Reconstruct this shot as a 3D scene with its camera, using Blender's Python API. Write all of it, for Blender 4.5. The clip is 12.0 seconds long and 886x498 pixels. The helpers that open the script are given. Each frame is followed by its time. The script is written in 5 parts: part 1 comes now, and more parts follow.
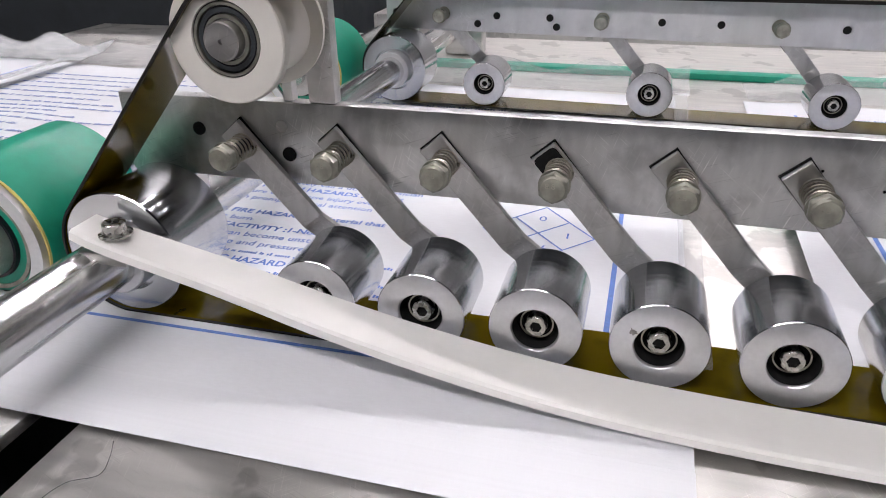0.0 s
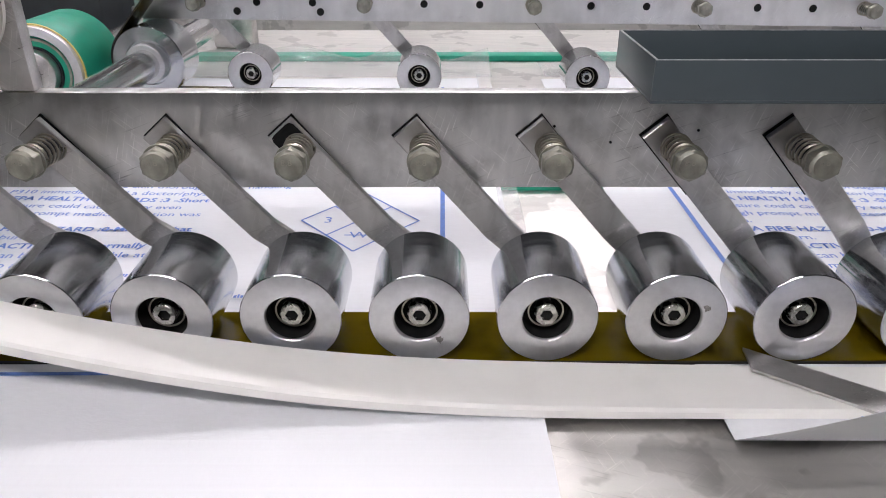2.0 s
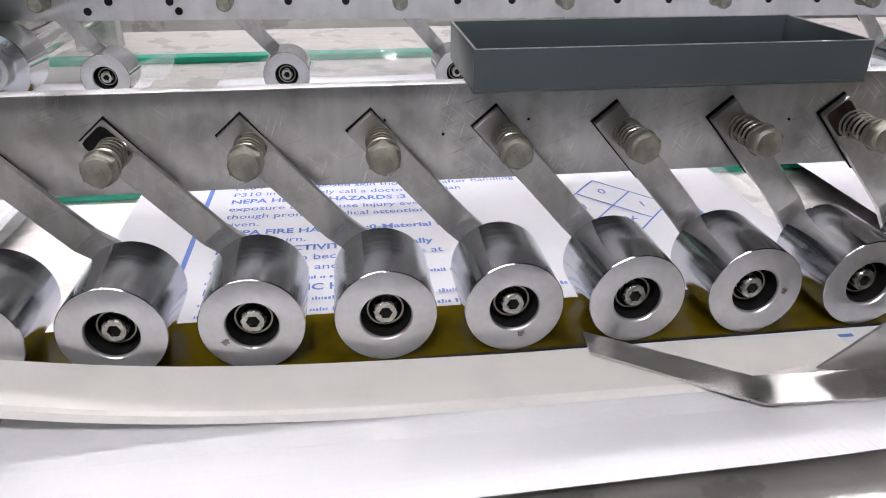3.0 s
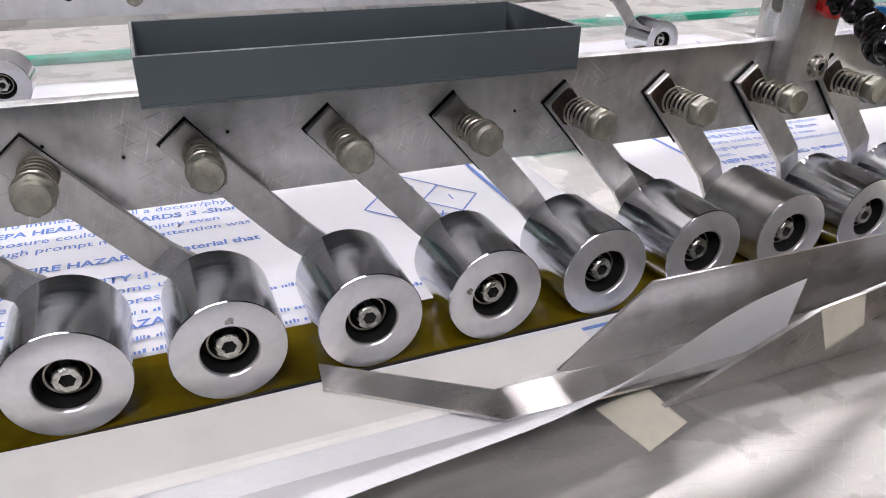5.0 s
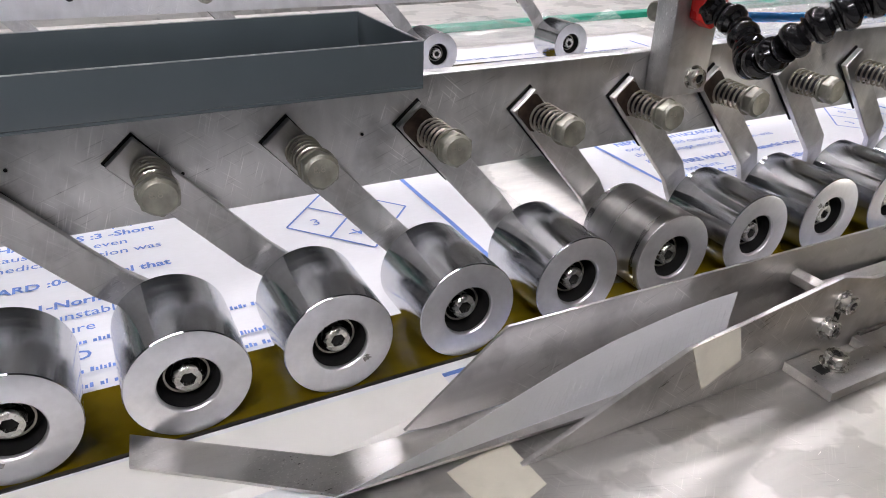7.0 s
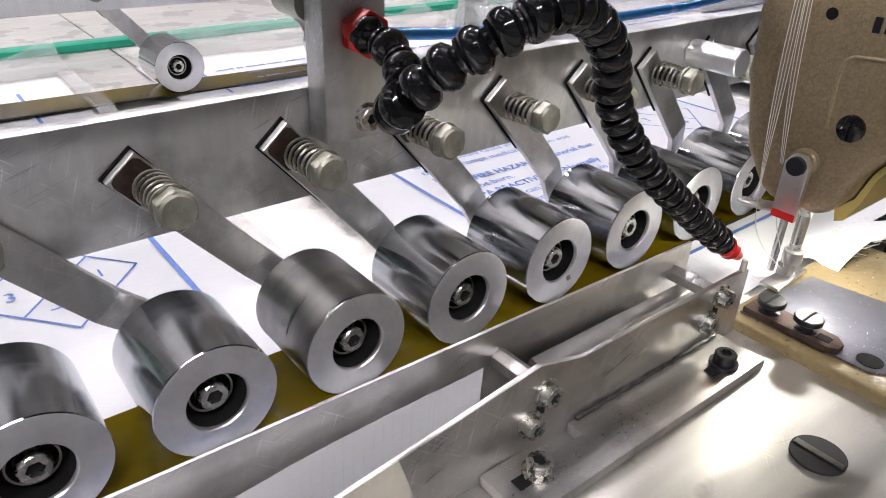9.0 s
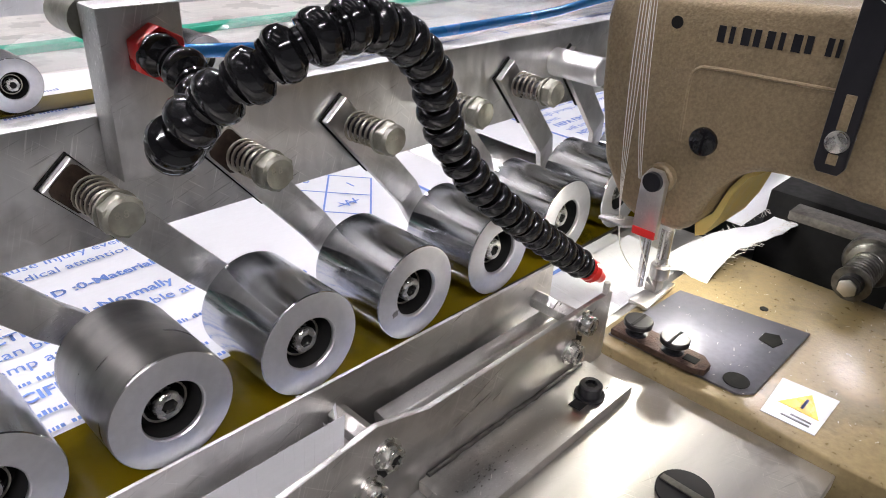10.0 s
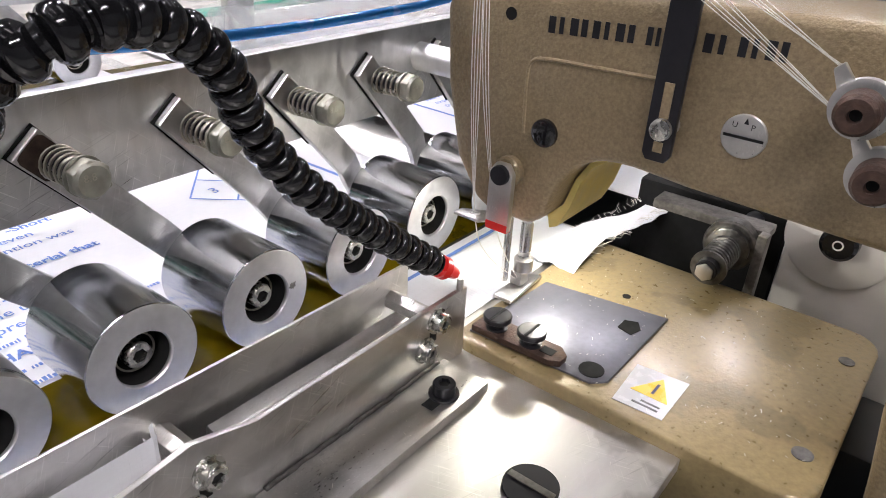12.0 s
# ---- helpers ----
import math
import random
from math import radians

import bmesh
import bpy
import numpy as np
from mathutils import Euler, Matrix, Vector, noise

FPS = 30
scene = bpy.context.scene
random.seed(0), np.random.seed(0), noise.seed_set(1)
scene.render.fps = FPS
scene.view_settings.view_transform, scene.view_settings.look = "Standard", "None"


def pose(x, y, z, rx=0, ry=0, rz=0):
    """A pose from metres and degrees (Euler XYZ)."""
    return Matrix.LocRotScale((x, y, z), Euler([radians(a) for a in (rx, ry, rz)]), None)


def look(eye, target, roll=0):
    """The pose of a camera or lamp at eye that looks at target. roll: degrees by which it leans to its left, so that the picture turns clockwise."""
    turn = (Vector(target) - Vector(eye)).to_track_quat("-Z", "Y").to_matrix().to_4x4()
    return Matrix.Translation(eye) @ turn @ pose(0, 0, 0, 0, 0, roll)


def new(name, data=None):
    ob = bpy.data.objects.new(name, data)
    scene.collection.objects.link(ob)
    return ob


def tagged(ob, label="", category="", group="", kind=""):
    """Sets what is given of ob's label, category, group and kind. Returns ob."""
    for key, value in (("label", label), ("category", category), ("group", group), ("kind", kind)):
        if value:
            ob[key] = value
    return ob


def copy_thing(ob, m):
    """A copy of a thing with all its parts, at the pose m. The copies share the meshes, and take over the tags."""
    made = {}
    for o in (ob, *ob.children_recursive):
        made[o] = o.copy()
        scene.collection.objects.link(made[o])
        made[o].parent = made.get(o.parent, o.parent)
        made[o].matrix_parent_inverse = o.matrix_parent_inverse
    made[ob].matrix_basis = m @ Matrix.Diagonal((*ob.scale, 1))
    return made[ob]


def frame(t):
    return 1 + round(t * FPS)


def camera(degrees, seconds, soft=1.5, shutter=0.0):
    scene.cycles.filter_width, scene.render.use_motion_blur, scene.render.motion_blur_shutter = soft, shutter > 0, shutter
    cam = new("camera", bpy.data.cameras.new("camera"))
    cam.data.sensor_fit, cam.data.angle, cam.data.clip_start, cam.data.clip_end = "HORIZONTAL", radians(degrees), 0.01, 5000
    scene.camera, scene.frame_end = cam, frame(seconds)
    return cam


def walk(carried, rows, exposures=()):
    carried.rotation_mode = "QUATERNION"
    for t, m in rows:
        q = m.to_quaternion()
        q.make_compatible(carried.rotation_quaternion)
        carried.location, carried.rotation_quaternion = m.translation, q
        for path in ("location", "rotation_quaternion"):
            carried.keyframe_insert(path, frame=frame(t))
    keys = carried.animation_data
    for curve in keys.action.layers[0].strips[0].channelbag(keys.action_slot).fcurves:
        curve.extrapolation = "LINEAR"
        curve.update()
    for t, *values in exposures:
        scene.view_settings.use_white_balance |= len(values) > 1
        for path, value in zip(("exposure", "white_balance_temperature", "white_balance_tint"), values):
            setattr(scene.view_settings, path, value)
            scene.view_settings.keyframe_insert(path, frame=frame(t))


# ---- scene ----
cam = camera(63.7, 12.0, soft=1.0)
PATH = [
    (0, (0.159, -0.3, 0.223), (-0.332, 1.415, -0.682), -0.9),
    (0.5, (0.161, -0.29, 0.218), (-0.209, 1.453, -0.69), -0.8),
    (1, (0.166, -0.282, 0.214), (-0.078, 1.482, -0.697), -0.5),
    (1.5, (0.179, -0.278, 0.208), (0.051, 1.498, -0.702), -0.3),
    (2, (0.191, -0.281, 0.205), (0.192, 1.5, -0.705), 0.0),
    (2.5, (0.209, -0.279, 0.206), (0.331, 1.495, -0.709), 0.1),
    (3, (0.229, -0.277, 0.201), (0.465, 1.487, -0.711), 0.2),
    (3.2, (0.235, -0.274, 0.2), (0.518, 1.483, -0.713), 0.3),
    (4.8, (0.281, -0.252, 0.199), (0.926, 1.389, -0.744), 0.9),
    (5, (0.288, -0.25, 0.198), (0.971, 1.38, -0.739), 0.9),
    (5.5, (0.305, -0.241, 0.203), (1.07, 1.342, -0.75), 1.2),
    (6, (0.315, -0.239, 0.204), (1.104, 1.335, -0.745), 1.3),
    (6.5, (0.322, -0.237, 0.2), (1.122, 1.335, -0.744), 1.4),
    (6.7, (0.33, -0.235, 0.198), (1.132, 1.337, -0.743), 1.4),
    (8.3, (0.43, -0.217, 0.203), (1.419, 1.232, -0.758), 1.9),
    (8.5, (0.443, -0.214, 0.203), (1.466, 1.209, -0.761), 2.0),
    (9, (0.475, -0.205, 0.202), (1.586, 1.15, -0.763), 2.2),
    (9.5, (0.498, -0.202, 0.197), (1.71, 1.077, -0.75), 2.7),
    (10, (0.52, -0.2, 0.2), (1.815, 0.997, -0.745), 3.0),
    (10.5, (0.546, -0.192, 0.203), (1.906, 0.92, -0.753), 3.2),
    (11, (0.553, -0.192, 0.194), (1.967, 0.866, -0.744), 3.5),
    (11.5, (0.551, -0.201, 0.198), (1.971, 0.836, -0.754), 3.9),
    (12, (0.55, -0.223, 0.199), (1.965, 0.831, -0.743), 3.3),
]

# ---------------------------------------------------------------- light
EXPOSURES = [(0.0, -0.18), (3.0, -0.10), (6.0, 0.02), (9.0, 0.12), (12.0, 0.26)]
walk(cam, [(t, look(eye, target, roll)) for t, eye, target, roll in PATH], EXPOSURES)
world = bpy.data.worlds.new("hall_world")
world.use_nodes = True
world.node_tree.nodes["Background"].inputs[0].default_value = (0.8, 0.86, 0.92, 1)
world.node_tree.nodes["Background"].inputs[1].default_value = 0.008
scene.world = world
TUBE_GLOW = 4.5
ROW_GLOW = 232.0
FRONT_GLOW = 98.0
LED_WATTS = 0.22

# ---------------------------------------------------------------- materials


def scratched(nt, tc, tint, rough, amount, flat):
    """Fine scuff lines in three directions, paler and rougher than the metal round them, gathered in patches."""
    b = nt.nodes["Principled BSDF"]
    patch = nt.nodes.new("ShaderNodeTexNoise")
    patch.inputs["Scale"].default_value, patch.inputs["Detail"].default_value = 22.0, 3
    nt.links.new(tc.outputs["Object"], patch.inputs["Vector"])
    total = None
    for angle, light in ((1.25, 1.0), (-0.70, 0.8), (0.35, -0.9)):
        rot = nt.nodes.new("ShaderNodeMapping")
        rot.inputs["Rotation"].default_value = (0, 0, angle) if flat else (0, angle, 0)
        nt.links.new(tc.outputs["Object"], rot.inputs["Vector"])
        fine = nt.nodes.new("ShaderNodeMapping")
        fine.inputs["Scale"].default_value = (60.0, 1300.0, 1300.0)
        nt.links.new(rot.outputs[0], fine.inputs["Vector"])
        line = nt.nodes.new("ShaderNodeTexNoise")
        line.inputs["Scale"].default_value, line.inputs["Detail"].default_value = 1.0, 1
        nt.links.new(fine.outputs[0], line.inputs["Vector"])
        pick = nt.nodes.new("ShaderNodeMapRange")
        pick.inputs[1].default_value, pick.inputs[2].default_value = 0.63, 0.76
        pick.inputs[4].default_value = light
        nt.links.new(line.outputs[0], pick.inputs[0])
        if total is None:
            total = pick
        else:
            add = nt.nodes.new("ShaderNodeMath")
            nt.links.new(total.outputs[0], add.inputs[0])
            nt.links.new(pick.outputs[0], add.inputs[1])
            total = add
    where = nt.nodes.new("ShaderNodeMapRange")
    where.inputs[1].default_value, where.inputs[2].default_value = 0.42, 0.62
    where.inputs[3].default_value, where.inputs[4].default_value = 0.15 * amount, amount
    nt.links.new(patch.outputs[0], where.inputs[0])
    mark = nt.nodes.new("ShaderNodeMath")
    mark.operation = "MULTIPLY_ADD"
    nt.links.new(total.outputs[0], mark.inputs[0])
    nt.links.new(where.outputs[0], mark.inputs[1])
    mark.inputs[2].default_value = 1.0
    out = nt.nodes.new("ShaderNodeVectorMath")
    out.operation = "SCALE"
    nt.links.new(tint.outputs[0], out.inputs[0])
    nt.links.new(mark.outputs[0], out.inputs["Scale"])
    nt.links.new(out.outputs[0], b.inputs["Base Color"])
    wear = nt.nodes.new("ShaderNodeMath")
    wear.operation = "MULTIPLY"
    nt.links.new(rough.outputs[0], wear.inputs[0])
    nt.links.new(mark.outputs[0], wear.inputs[1])
    nt.links.new(wear.outputs[0], b.inputs["Roughness"])


def material(name, colour, rough=0.5, metal=0.0, noise_scale=60.0, vary=0.15, bump=0.0, bump_scale=400.0,
             stretch=(1, 1, 1), rough_vary=0.1, coat=0.0, stain_shade=0.0, stain_shade_scale=9.0, each=0.055, edge=(0.5, 0.68), scratch=0.0, flat=False):
    """A principled surface with variation at two scales, grain that may be stretched, and fine relief."""
    m = bpy.data.materials.new(name)
    m.use_nodes = True
    nt = m.node_tree
    b = nt.nodes["Principled BSDF"]
    b.inputs["Metallic"].default_value = metal
    b.inputs["Coat Weight"].default_value = coat
    tc = nt.nodes.new("ShaderNodeTexCoord")
    mp = nt.nodes.new("ShaderNodeMapping")
    mp.inputs["Scale"].default_value = stretch
    nt.links.new(tc.outputs["Object"], mp.inputs["Vector"])
    n1 = nt.nodes.new("ShaderNodeTexNoise")
    n1.inputs["Scale"].default_value, n1.inputs["Detail"].default_value = noise_scale, 6
    nt.links.new(mp.outputs[0], n1.inputs["Vector"])
    n2 = nt.nodes.new("ShaderNodeTexNoise")
    n2.inputs["Scale"].default_value, n2.inputs["Detail"].default_value = stain_shade_scale, 4
    nt.links.new(tc.outputs["Object"], n2.inputs["Vector"])
    ramp = nt.nodes.new("ShaderNodeMapRange")
    ramp.inputs[3].default_value, ramp.inputs[4].default_value = 1 - vary, 1 + vary
    ramp.inputs[1].default_value, ramp.inputs[2].default_value = 0.3, 0.7
    nt.links.new(n1.outputs[0], ramp.inputs[0])
    ramp2 = nt.nodes.new("ShaderNodeMapRange")
    ramp2.inputs[1].default_value, ramp2.inputs[2].default_value = edge
    ramp2.inputs[3].default_value, ramp2.inputs[4].default_value = 1.0, 1.0 - stain_shade
    nt.links.new(n2.outputs[0], ramp2.inputs[0])
    mul = nt.nodes.new("ShaderNodeMath")
    mul.operation = "MULTIPLY"
    nt.links.new(ramp.outputs[0], mul.inputs[0])
    nt.links.new(ramp2.outputs[0], mul.inputs[1])
    last = mul
    info = nt.nodes.new("ShaderNodeObjectInfo")
    r3 = nt.nodes.new("ShaderNodeMapRange")
    r3.inputs[3].default_value, r3.inputs[4].default_value = 1 - each, 1 + each
    nt.links.new(info.outputs["Random"], r3.inputs[0])
    mul2 = nt.nodes.new("ShaderNodeMath")
    mul2.operation = "MULTIPLY"
    nt.links.new(last.outputs[0], mul2.inputs[0])
    nt.links.new(r3.outputs[0], mul2.inputs[1])
    vm = nt.nodes.new("ShaderNodeVectorMath")
    vm.operation = "SCALE"
    vm.inputs[0].default_value = colour[:3]
    nt.links.new(mul2.outputs[0], vm.inputs["Scale"])
    nt.links.new(vm.outputs[0], b.inputs["Base Color"])
    rr = nt.nodes.new("ShaderNodeMapRange")
    rr.inputs[1].default_value, rr.inputs[2].default_value = 0.3, 0.7
    rr.inputs[3].default_value, rr.inputs[4].default_value = max(0.02, rough - rough_vary), min(1, rough + rough_vary)
    nt.links.new(n1.outputs[0], rr.inputs[0])
    nt.links.new(rr.outputs[0], b.inputs["Roughness"])
    if scratch:
        scratched(nt, tc, vm, rr, scratch, flat)
    if bump:
        n3 = nt.nodes.new("ShaderNodeTexNoise")
        n3.inputs["Scale"].default_value, n3.inputs["Detail"].default_value = bump_scale, 3
        nt.links.new(mp.outputs[0], n3.inputs["Vector"])
        bp = nt.nodes.new("ShaderNodeBump")
        bp.inputs["Strength"].default_value, bp.inputs["Distance"].default_value = bump, 0.0005
        nt.links.new(n3.outputs[0], bp.inputs["Height"])
        nt.links.new(bp.outputs[0], b.inputs["Normal"])
    return m


def glowing(name, colour, strength):
    m = bpy.data.materials.new(name)
    m.use_nodes = True
    b = m.node_tree.nodes["Principled BSDF"]
    b.inputs["Base Color"].default_value = (*colour, 1)
    b.inputs["Emission Color"].default_value = (*colour, 1)
    b.inputs["Emission Strength"].default_value = strength
    return m


def clear(name, colour, rough, alpha):
    """Thin clear film: mostly see-through with a glossy skin."""
    m = material(name, colour, rough, 0.0, 40, 0.1, 0.8, 60)
    b = m.node_tree.nodes["Principled BSDF"]
    b.inputs["Alpha"].default_value = alpha
    return m


STEEL = material("brushed_steel", (0.60, 0.585, 0.57), 0.36, 1.0, 90, 0.12, 0.12, 900, (0.05, 1, 1), 0.08, stain_shade=0.24, stain_shade_scale=26, edge=(0.52, 0.60), scratch=0.35)
ARM = material("flat_bar_steel", (0.56, 0.55, 0.54), 0.40, 1.0, 160, 0.10, 0.10, 700, (1, 1, 0.2), 0.08, stain_shade=0.22, stain_shade_scale=55, edge=(0.54, 0.66), scratch=0.30)
STEEL_UP = material("brushed_steel_plate", (0.68, 0.675, 0.67), 0.46, 1.0, 150, 0.10, 0.12, 500, (1, 1, 0.25), 0.12, stain_shade=0.34, stain_shade_scale=34, edge=(0.50, 0.66), scratch=0.45)
DECK = material("worn_stainless_sheet", (0.66, 0.645, 0.62), 0.50, 1.0, 110, 0.12, 0.16, 300, (0.15, 1, 1), 0.12, stain_shade=0.22, stain_shade_scale=19, edge=(0.56, 0.585), scratch=0.26, flat=True)
CHROME = material("turned_steel", (0.58, 0.59, 0.61), 0.130, 1.0, 260, 0.07, 0.0, 500, (0.03, 1, 0.03), 0.03, stain_shade=0.12, stain_shade_scale=25)
WORN = material("matt_worn_steel", (0.42, 0.41, 0.40), 0.33, 1.0, 120, 0.15, 0.2, 500, (0.1, 1, 0.1), 0.1, stain_shade=0.3, stain_shade_scale=40)
# far plate's colour is raised to hold the light it reflects
PALE = material("reflecting_pale_plate", (0.70, 0.70, 0.71), 0.45, 0.75, 60, 0.08, 0.06, 900, (1, 1, 0.2), 0.08, stain_shade=0.14, stain_shade_scale=30, scratch=0.25)
FACE = material("faced_aluminium", (0.70, 0.70, 0.715), 0.36, 0.85, 300, 0.05, 0.06, 900, (1, 1, 1), 0.08, stain_shade=0.10, stain_shade_scale=50)
SHAFT = material("polished_shaft", (0.66, 0.66, 0.66), 0.24, 1.0, 200, 0.06, 0.05, 600, (1, 0.05, 1), 0.05)
ZINC = material("zinc_plated_steel", (0.34, 0.335, 0.285), 0.45, 0.75, 180, 0.22, 0.25, 700, (1, 1, 1), 0.1, stain_shade=0.25, stain_shade_scale=120)
SPRING = material("spring_wire", (0.40, 0.38, 0.32), 0.34, 0.95, 200, 0.15)
SCREW = material("socket_screw_steel", (0.50, 0.49, 0.46), 0.27, 0.95, 300, 0.12)
# near-black stands in for the shade inside bores, holes, slots and sockets
DARK = material("recess_shade", (0.006, 0.006, 0.006), 0.85, 0.0, 200, 0.3)
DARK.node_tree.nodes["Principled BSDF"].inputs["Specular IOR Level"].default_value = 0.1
BLACK = material("blued_steel", (0.012, 0.012, 0.015), 0.38, 0.0, 300, 0.12)
BLACK_PLASTIC = material("black_plastic", (0.007, 0.007, 0.008), 0.12, 0.0, 100, 0.2)
RUST = material("rusty_dark_iron", (0.075, 0.045, 0.035), 0.6, 0.5, 300, 0.45, 0.8, 900)
# the belt's strong dark patches are painted for the shadows among the rollers
BELT = material("amber_belt", (0.112, 0.080, 0.002), 0.11, 0.0, 25, 0.16, 0.04, 200, (0.1, 1, 1), 0.05, stain_shade=0.5, stain_shade_scale=26)
THROAT = material("blued_throat_plate", (0.20, 0.20, 0.235), 0.38, 0.7, 300, 0.12, 0.10, 700, stain_shade=0.2, stain_shade_scale=40)
MATT = material("grease_gap_black", (0.005, 0.005, 0.005), 0.9, 0.0, 300, 0.3, 0.5, 400)
DUST = material("dusty_steel", (0.13, 0.12, 0.11), 0.7, 0.2, 350, 0.35, 0.9, 500, stain_shade=0.4, stain_shade_scale=90)
GREASY = material("greasy_dark_steel", (0.16, 0.155, 0.15), 0.38, 0.9, 300, 0.3, 0.3, 600, stain_shade=0.4, stain_shade_scale=120)
BELT_EDGE = material("dark_belt_edge", (0.012, 0.011, 0.010), 0.5, 0.0)
PLASTIC = material("white_plastic_strip", (0.80, 0.79, 0.76), 0.42, 0.0, 30, 0.03, 0.05, 200, (0.2, 1, 1), 0.06, stain_shade=0.06, stain_shade_scale=30)
PULLEY = material("off_white_nylon", (0.74, 0.71, 0.66), 0.38, 0.0, 60, 0.03, 0.05, 300, stain_shade=0.06, stain_shade_scale=40)
PAPER = material("white_woven_sack", (0.76, 0.77, 0.80), 0.55, 0.0, 500, 0.02, 0.22, 1500, (0.35, 1, 1), 0.08, stain_shade=0.03, stain_shade_scale=12, each=0.0)
INK = material("blue_ink", (0.125, 0.235, 0.62), 0.5, 0.0, 500, 0.2)
INK_WET = material("blue_marker_ink", (0.12, 0.27, 0.72), 0.45, 0.0, 500, 0.2, each=0.02)
INK_PALE = material("pale_blue_ink", (0.12, 0.19, 0.45), 0.5, 0.0, 700, 0.3)
TRAY = material("blue_grey_enamel", (0.072, 0.091, 0.103), 0.34, 0.0, 30, 0.06, coat=0.2, rough_vary=0.04)
TRAY_RIM = material("bare_worn_edge", (0.45, 0.46, 0.46), 0.4, 0.8, 300, 0.4)
TAN = material("tan_hammered_enamel", (0.295, 0.225, 0.133), 0.38, 0.30, 700, 0.20, 0.9, 800, (1, 1, 1), 0.10, coat=0.2, stain_shade=0.08, stain_shade_scale=12)
# the bed's sharp-edged darker patches are painted in place of reflections
TAN_BED = material("tan_machine_bed", (0.25, 0.19, 0.093), 0.34, 0.15, 300, 0.14, 0.4, 520, (1, 1, 1), 0.08, coat=0.35, stain_shade=0.28, stain_shade_scale=24, edge=(0.555, 0.60))
RED = material("red_plastic", (0.70, 0.024, 0.022), 0.3, 0.0, 80, 0.1)
BLUE_TUBE = material("blue_pneumatic_tube", (0.02, 0.22, 0.62), 0.2, 0.0, 30, 0.1, coat=0.4)
GREEN = material("green_conveyor_belt", (0.010, 0.30, 0.19), 0.42, 0.0, 80, 0.08, 0.15, 500, stain_shade=0.1, stain_shade_scale=18)
TAPE = material("masking_tape", (0.62, 0.59, 0.50), 0.5, 0.0, 80, 0.06, 0.4, 120, stain_shade=0.1, stain_shade_scale=60)
LABEL_WHITE = material("glossy_white_label", (0.55, 0.55, 0.56), 0.22, 0.0, 200, 0.04, 0.3, 90)
# yellow of the belt lip, also the lamp glow painted under the arch
YELLOW_LIP_ARCH = material("yellow_lip_and_lit_arch", (0.62, 0.50, 0.16), 0.4, 0.0, 120, 0.08, 0.2, 300, stain_shade=0.15, stain_shade_scale=60)
LABEL_YELLOW = material("yellow_print", (0.75, 0.50, 0.02), 0.3, 0.0, 200, 0.1)
THREAD = material("white_thread", (0.75, 0.73, 0.68), 0.6, 0.0, 900, 0.15)
FILM = clear("clear_liner_film", (0.85, 0.87, 0.88), 0.12, 0.28)
CLEAR_BOX = clear("clear_acrylic", (0.75, 0.78, 0.78), 0.08, 0.22)
WALL = material("painted_wall", (0.24, 0.25, 0.26), 0.7, 0.0, 3, 0.08, 0.1, 80, stain_shade=0.1, stain_shade_scale=0.8)
FLOOR = material("grey_hall_floor", (0.36, 0.365, 0.37), 0.45, 0.0, 4, 0.12, 0.1, 80, stain_shade=0.2, stain_shade_scale=1.2)
CEILING = material("grey_ceiling", (0.07, 0.073, 0.077), 0.8, 0.0, 2, 0.1)
CABINET = material("dark_machine_paint", (0.03, 0.035, 0.04), 0.5, 0.0, 40, 0.2, stain_shade=0.2)
GLOW = glowing("lamp_diffuser", (1.0, 0.945, 1.0), TUBE_GLOW)
GLOW_FRONT = glowing("long_lamp_diffuser", (1.0, 0.95, 0.98), FRONT_GLOW)
GLOW_ROW = glowing("bright_lamp_diffuser", (1.0, 0.945, 0.99), ROW_GLOW)
LED_GLOW = glowing("led_lens", (1.0, 0.97, 0.86), 30.0)

# ---------------------------------------------------------------- builders


def part(name, bm, mat, parent=None, label="", sharp=32.0):
    """Links a bmesh as one mesh object, under a thing or under a part where one is given."""
    me = bpy.data.meshes.new(name)
    bmesh.ops.recalc_face_normals(bm, faces=bm.faces)
    for f in bm.faces:
        f.smooth = True
    bm.to_mesh(me)
    bm.free()
    me.set_sharp_from_angle(angle=radians(sharp))
    me.materials.append(mat)
    ob = new(name, me)
    ob.parent = parent
    return tagged(ob, label)


def thing(name, label, category, group="", at=(0, 0, 0), kind=""):
    ob = tagged(new(name), label, category, group, kind)
    ob.location = at
    return ob


def box(x0, x1, y0, y1, z0, z1, bevel=0.0, bm=None, segments=2):
    bm2 = bmesh.new()
    m = Matrix.Translation(((x0 + x1) / 2, (y0 + y1) / 2, (z0 + z1) / 2)) @ Matrix.Diagonal((x1 - x0, y1 - y0, z1 - z0, 1))
    bmesh.ops.create_cube(bm2, size=1, matrix=m)
    if bevel:
        bmesh.ops.bevel(bm2, geom=bm2.edges[:], offset=bevel, segments=segments, affect="EDGES", profile=0.5)
    return join(bm, bm2)


def join(bm, other):
    """other added to bm, or other itself where there is no bm."""
    if bm is None:
        return other
    me = bpy.data.meshes.new("join")
    other.to_mesh(me)
    other.free()
    bm.from_mesh(me)
    bpy.data.meshes.remove(me)
    return bm


